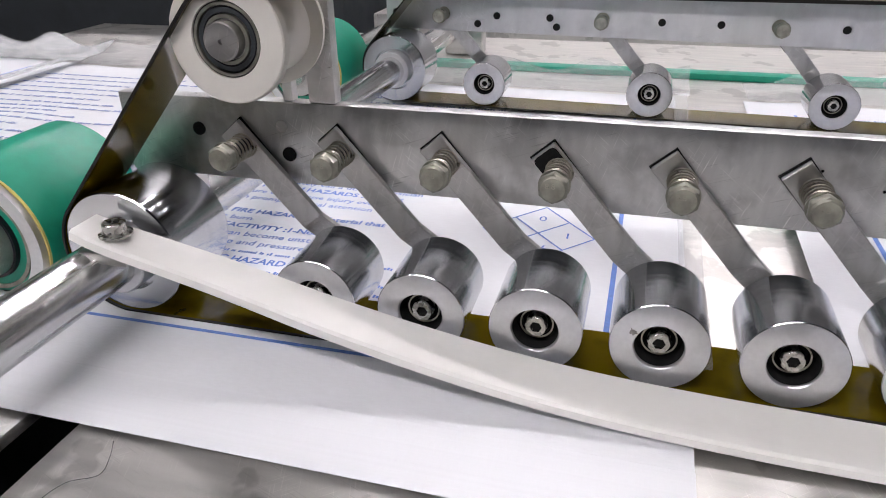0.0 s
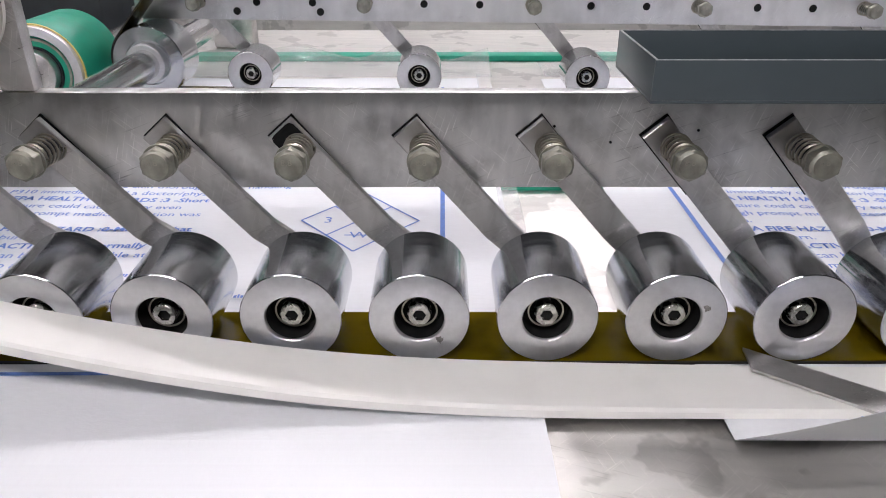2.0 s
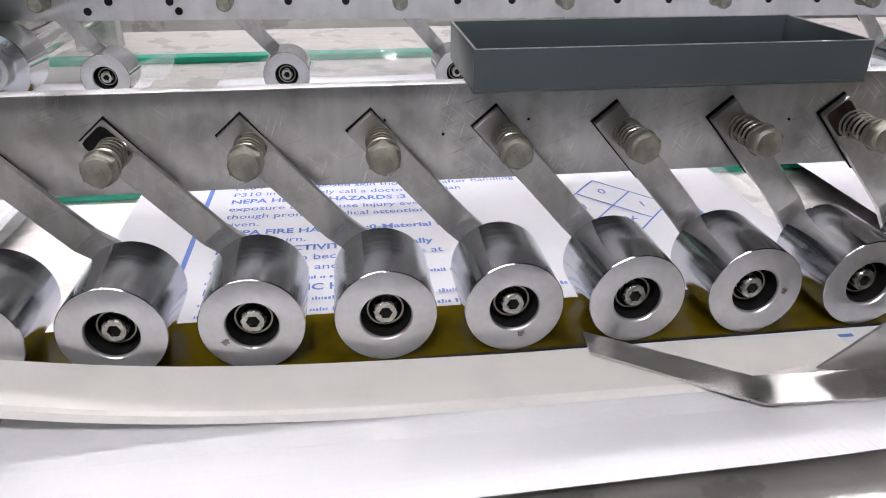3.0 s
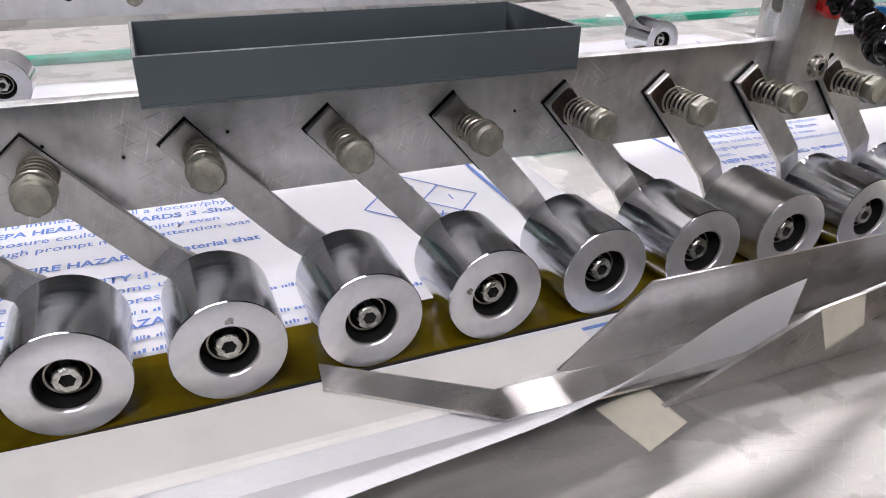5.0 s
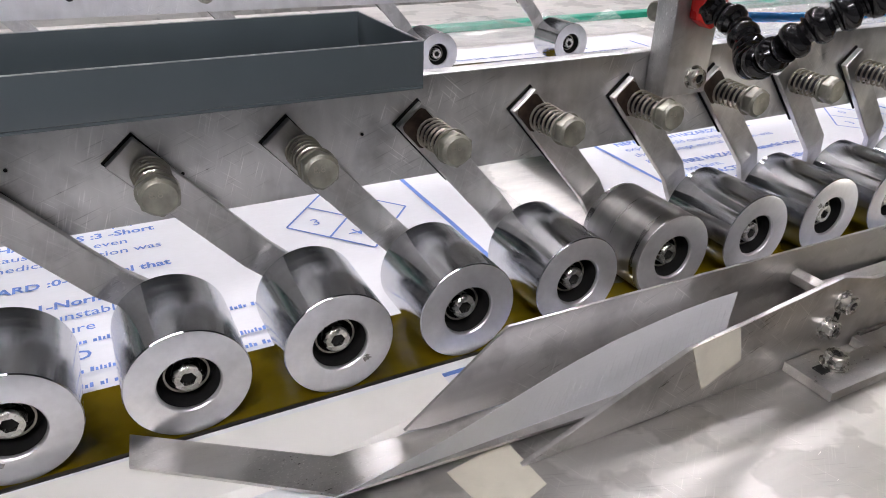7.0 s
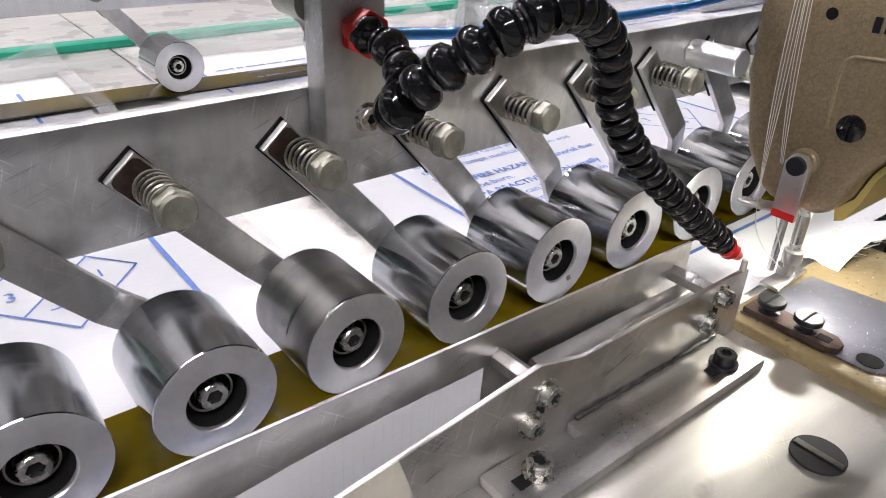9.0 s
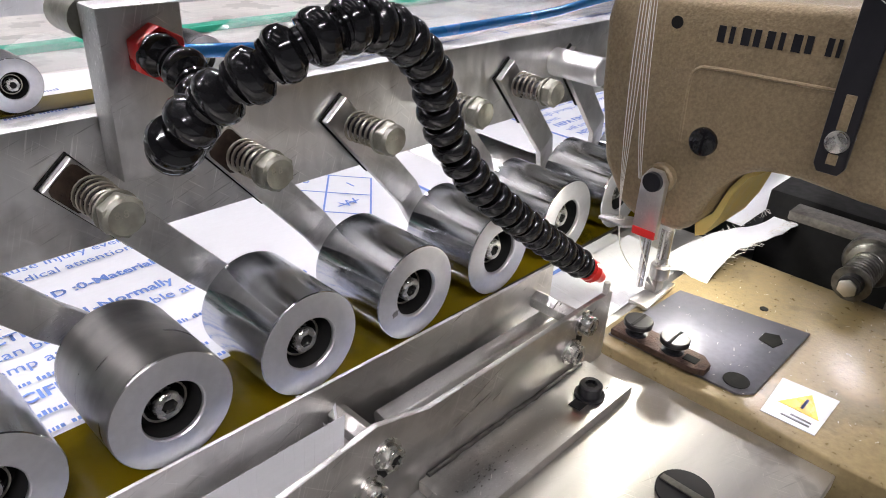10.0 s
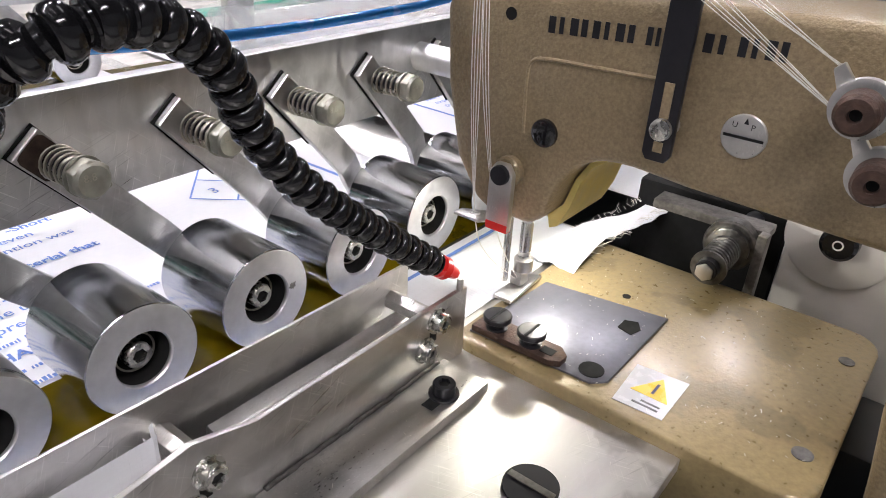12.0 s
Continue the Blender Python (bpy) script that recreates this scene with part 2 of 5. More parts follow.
def prism(poly, axis, a, b, bevel=0.0, bm=None, segments=2, m=None):
    """A polygon drawn out along an axis from a to b. The polygon's pairs are the two other coordinates, in order."""
    bm2 = bmesh.new()

    def at(u, v, w):
        return {"x": (w, u, v), "y": (u, w, v), "z": (u, v, w)}[axis]

    low = [bm2.verts.new(at(u, v, a)) for u, v in poly]
    high = [bm2.verts.new(at(u, v, b)) for u, v in poly]
    bm2.faces.new(low)
    bm2.faces.new(high[::-1])
    n = len(poly)
    for i in range(n):
        bm2.faces.new((low[i], low[(i + 1) % n], high[(i + 1) % n], high[i]))
    bmesh.ops.recalc_face_normals(bm2, faces=bm2.faces)
    if bevel:
        bmesh.ops.bevel(bm2, geom=bm2.edges[:], offset=bevel, segments=segments, affect="EDGES", profile=0.5, clamp_overlap=True)
    if m is not None:
        bmesh.ops.transform(bm2, matrix=m, verts=bm2.verts)
    return join(bm, bm2)


def lathe(profile, centre=(0, 0, 0), axis="y", n=48, bm=None, closed=False, cap=True):
    """A profile of (along, radius) pairs turned about an axis through centre."""
    bm2 = bmesh.new()
    rings = []
    for h, r in profile:
        ring = []
        for i in range(n):
            a = 2 * math.pi * i / n
            c, s = r * math.cos(a), r * math.sin(a)
            p = {"x": (h, c, s), "y": (c, h, s), "z": (c, s, h)}[axis]
            ring.append(bm2.verts.new((p[0] + centre[0], p[1] + centre[1], p[2] + centre[2])))
        rings.append(ring)
    pairs = list(zip(rings, rings[1:])) + ([(rings[-1], rings[0])] if closed else [])
    for p, q in pairs:
        for i in range(n):
            bm2.faces.new((p[i], p[(i + 1) % n], q[(i + 1) % n], q[i]))
    if not closed and cap:
        if profile[0][1] > 1e-6:
            bm2.faces.new(rings[0])
        if profile[-1][1] > 1e-6:
            bm2.faces.new(rings[-1][::-1])
    bmesh.ops.remove_doubles(bm2, verts=bm2.verts, dist=1e-6)
    return join(bm, bm2)


def rod(r, a, b, n=24, bevel=0.0, bm=None):
    """A round bar from point a to point b, with chamfered ends."""
    a, b = Vector(a), Vector(b)
    length = (b - a).length
    bm2 = lathe([(0, max(r - bevel, 1e-4)), (bevel, r), (length - bevel, r), (length, max(r - bevel, 1e-4))] if bevel else [(0, r), (length, r)], axis="z", n=n)
    m = Matrix.Translation(a) @ (b - a).to_track_quat("Z", "Y").to_matrix().to_4x4()
    bmesh.ops.transform(bm2, matrix=m, verts=bm2.verts)
    return join(bm, bm2)


def smooth_path(points, steps=8):
    """Catmull-Rom curve through points."""
    p = [Vector(v) for v in points]
    p = [2 * p[0] - p[1]] + p + [2 * p[-1] - p[-2]]
    out = []
    for i in range(1, len(p) - 2):
        for k in range(steps):
            t = k / steps
            out.append(0.5 * (2 * p[i] + (p[i + 1] - p[i - 1]) * t + (2 * p[i - 1] - 5 * p[i] + 4 * p[i + 1] - p[i + 2]) * t * t
                              + (3 * p[i] - p[i - 1] - 3 * p[i + 1] + p[i + 2]) * t ** 3))
    return out + [p[-2]]


def sweep(points, r, n=10, bm=None):
    """A round tube along points."""
    bm2 = bmesh.new()
    pts = [Vector(v) for v in points]
    rings, side = [], None
    for i, p in enumerate(pts):
        d = (pts[min(i + 1, len(pts) - 1)] - pts[max(i - 1, 0)]).normalized()
        if side is None:
            side = d.orthogonal().normalized()
        side = (side - d * side.dot(d)).normalized()
        up = d.cross(side)
        rings.append([bm2.verts.new(p + r * (math.cos(2 * math.pi * k / n) * side + math.sin(2 * math.pi * k / n) * up)) for k in range(n)])
    for p, q in zip(rings, rings[1:]):
        for k in range(n):
            bm2.faces.new((p[k], p[(k + 1) % n], q[(k + 1) % n], q[k]))
    bm2.faces.new(rings[0][::-1])
    bm2.faces.new(rings[-1])
    return join(bm, bm2)


def ribbon(path, y0, y1, thick, bm=None):
    """A band of even thickness along a path of (x, z) pairs, from y0 to y1."""
    bm2 = bmesh.new()
    rows = []
    for i, (x, z) in enumerate(path):
        ax, az = path[max(i - 1, 0)]
        bx, bz = path[min(i + 1, len(path) - 1)]
        dx, dz = bx - ax, bz - az
        s = math.hypot(dx, dz)
        nx, nz = -dz / s * thick, dx / s * thick
        rows.append([bm2.verts.new(v) for v in ((x, y0, z), (x, y1, z), (x + nx, y1, z + nz), (x + nx, y0, z + nz))])
    for p, q in zip(rows, rows[1:]):
        for k in range(4):
            bm2.faces.new((p[k], p[(k + 1) % 4], q[(k + 1) % 4], q[k]))
    bm2.faces.new(rows[0][::-1])
    bm2.faces.new(rows[-1])
    return join(bm, bm2)


def helix(r, y0, y1, turns, wire, n=14, r_end=None):
    pts = []
    count = int(turns * n)
    for i in range(count + 1):
        a = 2 * math.pi * i / n
        f = i / count
        rad = r + ((r_end or r) - r) * f
        pts.append((rad * math.cos(a), y0 + (y1 - y0) * f, rad * math.sin(a)))
    return sweep(pts, wire, 6)


def hexagon(af):
    return [(af / math.sqrt(3) * math.cos(math.pi * k / 3 + math.pi / 6), af / math.sqrt(3) * math.sin(math.pi * k / 3 + math.pi / 6)) for k in range(6)]


def socket_screw(r, height, parent, centre, axis="y", flip=1, label="", washer=0.0, mat=None, name="socket_screw"):
    """A cap screw with a hexagon socket; its head's outer face is at centre, and the screw goes back along the axis."""
    hexr = r * 0.56
    bm = bmesh.new()
    n = 36
    rings = []
    for h, rad, sides in ((height, r, n), (0.0006, r, n), (0, r - 0.0005, n), (0, hexr, 6), (height * 0.6, hexr * 0.98, 6), (height * 0.62, 0.0003, 6)):
        ring = []
        for i in range(n):
            a = 2 * math.pi * i / n
            rr = rad
            if sides == 6:
                rr = rad * math.cos(math.pi / 6) / math.cos((a % (math.pi / 3)) - math.pi / 6)
            u, v, w = rr * math.cos(a), rr * math.sin(a), h * flip
            p = {"x": (w, u, v), "y": (u, w, v), "z": (u, v, w)}[axis]
            ring.append(bm.verts.new([p[k] + centre[k] for k in range(3)]))
        rings.append(ring)
    for p, q in zip(rings, rings[1:]):
        for i in range(n):
            bm.faces.new((p[i], p[(i + 1) % n], q[(i + 1) % n], q[i]))
    bm.faces.new(rings[-1])
    if washer:
        h = height * flip
        prof = [(h, r * 1.05), (h, washer), (h + 0.0012 * flip, washer), (h + 0.0012 * flip, r * 0.8)]
        lathe(prof, centre, axis, 32, bm)
    screw = part(name, bm, mat or SCREW, parent, label, 30)
    # an added near-black plug gives the socket its inner shade
    lo, hi = sorted((height * 0.30 * flip, height * 0.55 * flip))
    hole = prism(hexagon(hexr * 1.70), axis, lo, hi)
    bmesh.ops.translate(hole, verts=hole.verts, vec=centre)
    part("socket", hole, DARK, screw, "near-black plug for the shade in the hexagon socket")
    return screw


def text_mesh(words, size, x, y, z, mat, parent, name="lettering", squeeze=1.0, turn=None, bold=0.0):
    """Letters in the built-in font as a flat mesh."""
    cu = bpy.data.curves.new("letters", "FONT")
    cu.body, cu.size, cu.resolution_u = words, size, 2
    cu.fill_mode = "FRONT"
    cu.offset = bold
    ob = bpy.data.objects.new("letters", cu)
    scene.collection.objects.link(ob)
    me = bpy.data.meshes.new_from_object(ob.evaluated_get(bpy.context.evaluated_depsgraph_get()))
    bpy.data.objects.remove(ob)
    m = Matrix.Translation((x, y, z)) @ (turn or Matrix.Identity(4)) @ Matrix.Diagonal((squeeze, 1, 1, 1))
    me.transform(m)
    me.materials.clear()
    me.materials.append(mat)
    out = new(name, me)
    out.parent = parent
    return out


# ---------------------------------------------------------------- hall
def turned(mat, amount):
    """Fine lathe rings round the y axis stretch the highlights along the roller."""
    nt = mat.node_tree
    b = nt.nodes["Principled BSDF"]
    tg = nt.nodes.new("ShaderNodeTangent")
    tg.direction_type, tg.axis = "RADIAL", "Y"
    nt.links.new(tg.outputs[0], b.inputs["Tangent"])
    b.inputs["Anisotropic"].default_value = amount
    b.inputs["Anisotropic Rotation"].default_value = 0.25


turned(CHROME, 1.0)
turned(WORN, 0.9)
TAN_BED.node_tree.nodes["Principled BSDF"].inputs["Coat Roughness"].default_value = 0.20
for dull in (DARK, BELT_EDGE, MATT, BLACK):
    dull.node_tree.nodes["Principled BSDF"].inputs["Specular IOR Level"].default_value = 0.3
FLOOR_Z = -0.90
hall_x0, hall_x1, hall_y0, hall_y1, hall_z = -6.0, 7.0, -4.5, 6.5, 2.6
tagged(part("floor", box(hall_x0, hall_x1, hall_y0, hall_y1, FLOOR_Z - 0.1, FLOOR_Z), FLOOR), "grey painted concrete hall floor", "floor", kind="structure")
tagged(part("ceiling", box(hall_x0, hall_x1, hall_y0, hall_y1, hall_z, hall_z + 0.1), CEILING), "plain grey hall ceiling with panel lamps", "ceiling", kind="structure")
for nm, b in (("wall_north", (hall_x0, hall_x1, hall_y1, hall_y1 + 0.15)), ("wall_south", (hall_x0, hall_x1, hall_y0 - 0.15, hall_y0)),
              ("wall_east", (hall_x1, hall_x1 + 0.15, hall_y0, hall_y1)), ("wall_west", (hall_x0 - 0.15, hall_x0, hall_y0, hall_y1))):
    tagged(part(nm, box(*b, FLOOR_Z, hall_z), WALL), "light grey painted hall wall", "wall", kind="structure")


def ceiling_lamp(glow=None):
    lamp = thing("ceiling_lamp", "long white panel lamp glowing on the ceiling", "lamp", "ceiling lamps")
    part("housing", box(-0.10, 0.10, -0.66, 0.66, 0.02, 0.10, 0.01), WALL, lamp)
    part("diffuser", box(-0.06, 0.06, -0.62, 0.62, 0.0, 0.019, 0.004), glow or GLOW, lamp, "bright white diffuser")
    return lamp


LAMP_PLACES = [(-1.35, 0.15), (-0.15, 0.30), (1.05, 0.15), (2.2, 0.2)]
first_lamp = ceiling_lamp()
first_lamp.matrix_basis = pose(*LAMP_PLACES[0], hall_z - 0.10)
for lx, ly in LAMP_PLACES[1:]:
    copy_thing(first_lamp, pose(lx, ly, hall_z - 0.10))

# a row of compact bright lamps behind the line, and long lamps along its front
bay = thing("bay_lamp", "compact bright white square lamp glowing on the ceiling", "lamp", "bay lamps")
part("housing", box(-0.16, 0.16, -0.10, 0.10, 0.02, 0.10, 0.01), WALL, bay)
part("diffuser", box(-0.12, 0.12, -0.06, 0.06, 0.0, 0.019, 0.004), GLOW_ROW, bay, "bright white diffuser")
bay.matrix_basis = pose(-1.7, 1.98, hall_z - 0.10)
for lx in (-0.75, 0.1, 0.95, 1.8, 2.75):
    copy_thing(bay, pose(lx, 1.98, hall_z - 0.10))
for lx, ly in ((3.2, 0.95), (4.2, 0.5)):
    copy_thing(bay, pose(lx, ly, hall_z - 0.10))
front_lamp = ceiling_lamp(GLOW_FRONT)
front_lamp.matrix_basis = pose(-1.30, -1.75, hall_z - 0.10, 0, 0, 90)
copy_thing(front_lamp, pose(0.10, -1.75, hall_z - 0.10, 0, 0, 90))

# ---------------------------------------------------------------- table
table = thing("machine_table", "long stainless steel feed table with welded legs", "table")
part("deck_sheet", box(-0.083, 0.786, -0.175, -0.004, -0.010, -0.003, 0.0008), DECK, table, "scratched stainless front deck")
part("deck_sheet", box(-0.9, -0.112, -0.24, -0.004, -0.010, -0.003, 0.0008), DECK, table, "scratched stainless front deck")
part("deck_sheet", box(-0.9, 0.70, -0.002, 0.95, -0.022, -0.012, 0.0008), DECK, table, "brushed stainless rear deck")
part("deck_sheet", box(0.702, 2.3, -0.002, 0.95, -0.022, -0.012, 0.0008), DECK, table, "brushed stainless rear deck")
part("deck_sheet", box(0.7875, 0.935, -0.0590, -0.004, -0.010, -0.0015, 0.0006), DECK, table, "bright steel sheet beside the needle")
part("under_pan", box(-0.9, 2.3, -0.30, 0.95, -0.09, -0.07), CABINET, table, "dark pan under the deck")
for lx in (-0.8, 0.7, 2.2):
    for ly in (-0.26, 0.9):
        part("leg", box(lx - 0.03, lx + 0.03, ly - 0.03, ly + 0.03, FLOOR_Z, -0.09, 0.004), STEEL, table)
PLUG_X, PLUG_Y = 0.728, -0.1375
bm = rod(0.0108, (PLUG_X, PLUG_Y, -0.003), (PLUG_X, PLUG_Y, -0.0018), 40)
deck_plug = part("deck_plug", bm, BLACK, table, "dark slotted plug in the deck")
part("slot", box(PLUG_X - 0.0016, PLUG_X + 0.0016, PLUG_Y - 0.0098, PLUG_Y + 0.0098, -0.0017, -0.0012), GREASY, deck_plug)
part("slot_hole", prism([(0.712, 0.118), (0.750, 0.118), (0.744, 0.132), (0.716, 0.132)], "z", -0.0119, -0.0114), DARK, table, "dark slot cut in the deck")
for sx, sy in ((0.70, 0.19), (0.40, 0.20), (0.1, 0.2)):
    part("rivet", lathe([(-0.0119, 0.004), (-0.011, 0.0035), (-0.0106, 0.001)], (sx, sy, 0), "z", 16), STEEL, table)

for gy, gx0 in ((0.245, -0.35), (0.71, -0.35)):
    belt = thing("lower_belt", "narrow green conveyor belt running along the deck", "conveyor belt", "lower belts")
    part("band", box(gx0, 2.2, gy, gy + 0.024, -0.0118, -0.0035, 0.0006), GREEN, belt)

# ---------------------------------------------------------------- side rail and press rollers
PITCH, ROLL_R, AXIS_Z = 0.060, 0.0237, 0.0245
PIVOT = (-0.060, 0.0935)


def side_rail(name, y0, y1, z0, z1, x0, x1, label, mat=STEEL_UP):
    rail = thing(name, label, "machine rail")
    part("plate", box(x0, x1, y0, y1, z0, z1, 0.0009), mat, rail)
    return rail


near_rail = side_rail("side_rail", 0.0530, 0.0625, 0.0690, 0.1175, -0.142, 1.30, "scuffed stainless side plate carrying a row of press rollers")
for hx, hz, hr in ((-0.033, 0.087, 0.0042), (-0.090, 0.0985, 0.0040)):
    part("hole", rod(hr, (hx, 0.0532, hz), (hx, 0.0522, hz), 20), DARK, near_rail, "dark drilled hole")
part("dowel", rod(0.0038, (-0.036, 0.0532, 0.1035), (-0.036, 0.0519, 0.1035), 20, 0.0004), STEEL, near_rail)
for hx, hz in ((0.245, 0.101), (0.273, 0.093), (0.315, 0.099), (0.375, 0.088), (0.452, 0.094)):
    part("pinhole", rod(0.0007, (hx, 0.0531, hz), (hx, 0.0525, hz), 10), DARK, near_rail)
part("stud", rod(0.0085, (0.885, 0.0532, 0.0985), (0.885, 0.018, 0.0985), 28, 0.0008), FACE, near_rail, "round bright stud")
part("rail_foot", box(1.1, 1.14, 0.0630, 0.0750, -0.012, 0.10, 0.001), STEEL, near_rail)
part("rail_foot", box(-0.135, -0.105, 0.0630, 0.0750, -0.012, 0.10, 0.001), STEEL, near_rail)


def press_roller(face=None, shell=None):
    """A sprung roller on a swinging arm. Its origin is the middle of the roller's front face."""
    unit = thing("press_roller", "bright steel press roller on a sprung flat arm", "roller", "press rollers")
    d = Vector((-PIVOT[0], 0, AXIS_Z - PIVOT[1])).normalized()
    nrm = Vector((d.z, 0, -d.x))
    px, pz = PIVOT[0], PIVOT[1] - AXIS_Z
    w, tip, run, bend = 0.0076, 0.0108, 0.0925, 0.0600
    up, low, toe = Vector((px, 0, pz)) - d * tip, Vector((px, 0, pz)) + d * bend, Vector((px, 0, pz)) + d * run
    # the flat bar, whose lower end is kinked away from the roller
    bm = bmesh.new()
    rows = []
    for c, y in ((up, 0.0474), (low, 0.0474), (toe, 0.0600)):
        rows.append([bm.verts.new((p.x, yy, p.z)) for p, yy in ((c - nrm * w, y), (c + nrm * w, y), (c + nrm * w, y + 0.0040), (c - nrm * w, y + 0.0040))])
    for p, q in zip(rows, rows[1:]):
        for k in range(4):
            bm.faces.new((p[k], p[(k + 1) % 4], q[(k + 1) % 4], q[k]))
    bm.faces.new(rows[0])
    bm.faces.new(rows[-1][::-1])
    bmesh.ops.bevel(bm, geom=[e for e in bm.edges if not e.is_boundary], offset=0.0004, segments=1, affect="EDGES")
    arm_ob = part("arm", bm, ARM, unit, "flat steel swing arm", 12)
    # added black sheet outlines the arm: gap shadow and oily edge in one
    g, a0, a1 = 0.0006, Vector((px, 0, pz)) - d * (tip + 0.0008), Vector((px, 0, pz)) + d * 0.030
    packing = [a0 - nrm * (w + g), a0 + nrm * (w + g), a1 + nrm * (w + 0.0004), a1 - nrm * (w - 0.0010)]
    part("packing", prism([(c.x, c.z) for c in packing], "y", 0.0516, 0.0527), MATT, arm_ob, "black sheet for the shaded gap and oily edge behind the arm")
    r = ROLL_R
    shell_ob = part("roller", lathe([(0.0455, 0.0100), (0.0460, r - 0.0006), (0.0454, r), (0.0006, r), (0.0002, r - 0.0004)], n=96, cap=False), shell or CHROME, unit, "turned steel roller")
    # the faced end ring, with the bore
    part("end_ring", lathe([(0.0002, r - 0.0004), (0.0, r - 0.0008), (0.0, 0.0123), (0.0006, 0.0118), (0.0020, 0.0117)], n=96, cap=False), face or FACE, shell_ob, "pale faced end ring")
    # the shade down the bore is put into the bearing's colour
    part("bearing", lathe([(0.0018, 0.01165), (0.0120, 0.0115), (0.0120, 0.0093), (0.0108, 0.0092), (0.0108, 0.0084), (0.0140, 0.0082), (0.0140, 0.0030)], n=48, cap=False), DARK, shell_ob, "bearing coloured near-black for the shade deep in the bore")
    part("circlip", lathe([(0.0072, 0.0079), (0.0072, 0.0086), (0.0078, 0.0086), (0.0078, 0.0079)], n=40, closed=True), SPRING, unit)
    socket_screw(0.0056, 0.0055, unit, (0, 0.0035, 0), name="axle_screw")
    part("axle", rod(0.0040, (0, 0.0080, 0), (0, 0.0600, 0), 20), STEEL, unit)
    px, pz = px + 0.0026, pz - 0.0006
    bolt = part("pivot_bolt", prism(hexagon(0.0138), "y", 0.0198, 0.0255, 0.0007, m=Matrix.Translation((px, 0, pz))), ZINC, unit, "grey zinc hexagon bolt")
    part("bolt_face", lathe([(0.0205, 0.0073), (0.0192, 0.0064), (0.0188, 0.0060), (0.0190, 0.0056), (0.0190, 0.0)], (px, 0, pz), n=32), ZINC, bolt)
    text_mesh("8.8", 0.0042, px - 0.0038, 0.01885, pz + 0.0004, SPRING, bolt, "stamping", turn=Euler((radians(90), 0, 0)).to_matrix().to_4x4())
    # the shank is black to put shade between the spring's coils
    part("shank", rod(0.0039, (px, 0.0255, pz), (px, 0.0535, pz), 16), BLACK, bolt)
    part("washer", lathe([(0.0255, 0.0040), (0.0255, 0.0080), (0.0266, 0.0080), (0.0266, 0.0040)], (px, 0, pz), n=28, closed=True), ZINC, unit)
    sp = helix(0.0060, 0.0272, 0.0468, 6.0, 0.00065, 18, 0.0070)
    bmesh.ops.translate(sp, verts=sp.verts, vec=(px, 0, pz))
    part("spring", sp, SPRING, unit, "coiled compression spring")
    return unit


OILY = material("rusty_grease", (0.045, 0.030, 0.022), 0.42, 0.3, 260, 0.45, 0.5, 500, stain_shade=0.4, stain_shade_scale=150)
STAIN = material("oil_smudge", (0.26, 0.25, 0.24), 0.5, 0.7, 400, 0.5)
ROLLERS = []
master = press_roller()
master.matrix_basis = pose(0, 0, AXIS_Z)
for i in range(0, 18):
    ob = master if i == 0 else copy_thing(master, pose(PITCH * i, 0, AXIS_Z))
    if i == 10:
        for ch in ob.children:
            if ch.name.startswith("roller"):
                ch.data = ch.data.copy()
                ch.data.materials[0] = WORN
        tagged(ob, "dull worn grey press roller on a sprung flat arm")
    if i in (3, 9, 10, 11, 12):
        arm_ob = [ch for ch in ob.children if ch.name.startswith("arm")][0]
        along = Vector((-PIVOT[0], 0, AXIS_Z - PIVOT[1])).normalized()
        across = Vector((along.z, 0, -along.x))
        base = Vector((PIVOT[0], 0, PIVOT[1] - AXIS_Z))
        rim = []
        for q in range(26):
            a = 2 * math.pi * q / 26
            u = -0.0020 + 0.0080 * max(-1, min(1, 1.25 * math.cos(a))) * (1 + 0.25 * noise.noise((a * 2.0, i, 2)) * (math.cos(a) > -0.5))
            v = 0.0069 * max(-1, min(1, 1.3 * math.sin(a)))
            c = base + along * u + across * v
            rim.append((c.x, c.z))
        part("grease_patch", prism(rim, "y", 0.0471, 0.0473), MATT if i == 3 else OILY, arm_ob, "dark rusty grease round the spring")
    if i in (3, 5, 7, 12):
        shell_ob = [ch for ch in ob.children if ch.name.startswith("roller")][0]
        bm = bmesh.new()
        rim = [bm.verts.new((-0.0128 + (0.0016 + 0.0022 * noise.noise((a * 2.1, i, 0))) * math.cos(a), -0.00012, 0.0072 + (0.0018 + 0.0022 * noise.noise((a * 2.7, i, 5))) * math.sin(a))) for a in [2 * math.pi * q / 18 for q in range(18)]]
        bm.faces.new(rim)
        part("smudge", bm, STAIN, shell_ob, "dark smudge on the end ring")
    ROLLERS.append(ob)

# far press rollers and their rail
FAR_Y, FAR_DROP = 0.477, 0.64
far_rail = side_rail("side_rail", FAR_Y + 0.046, FAR_Y + 0.056, 0.074, 0.128, -0.142, 1.30, "perforated side plate of the far roller row, coloured pale for reflected light", PALE)
far_rail.rotation_euler = (0, radians(FAR_DROP), 0)
for k in range(-2, 20):
    part("hole", rod(0.0040, (-0.010 + 0.06 * k, FAR_Y + 0.0462, 0.0925), (-0.010 + 0.06 * k, FAR_Y + 0.0452, 0.0925), 16), DARK, far_rail, "dark drilled hole")
for hx in (-0.032, -0.032 + 0.09):
    part("hole", rod(0.0040, (hx, FAR_Y + 0.0462, 0.083), (hx, FAR_Y + 0.0452, 0.083), 16), DARK, far_rail, "dark drilled hole")
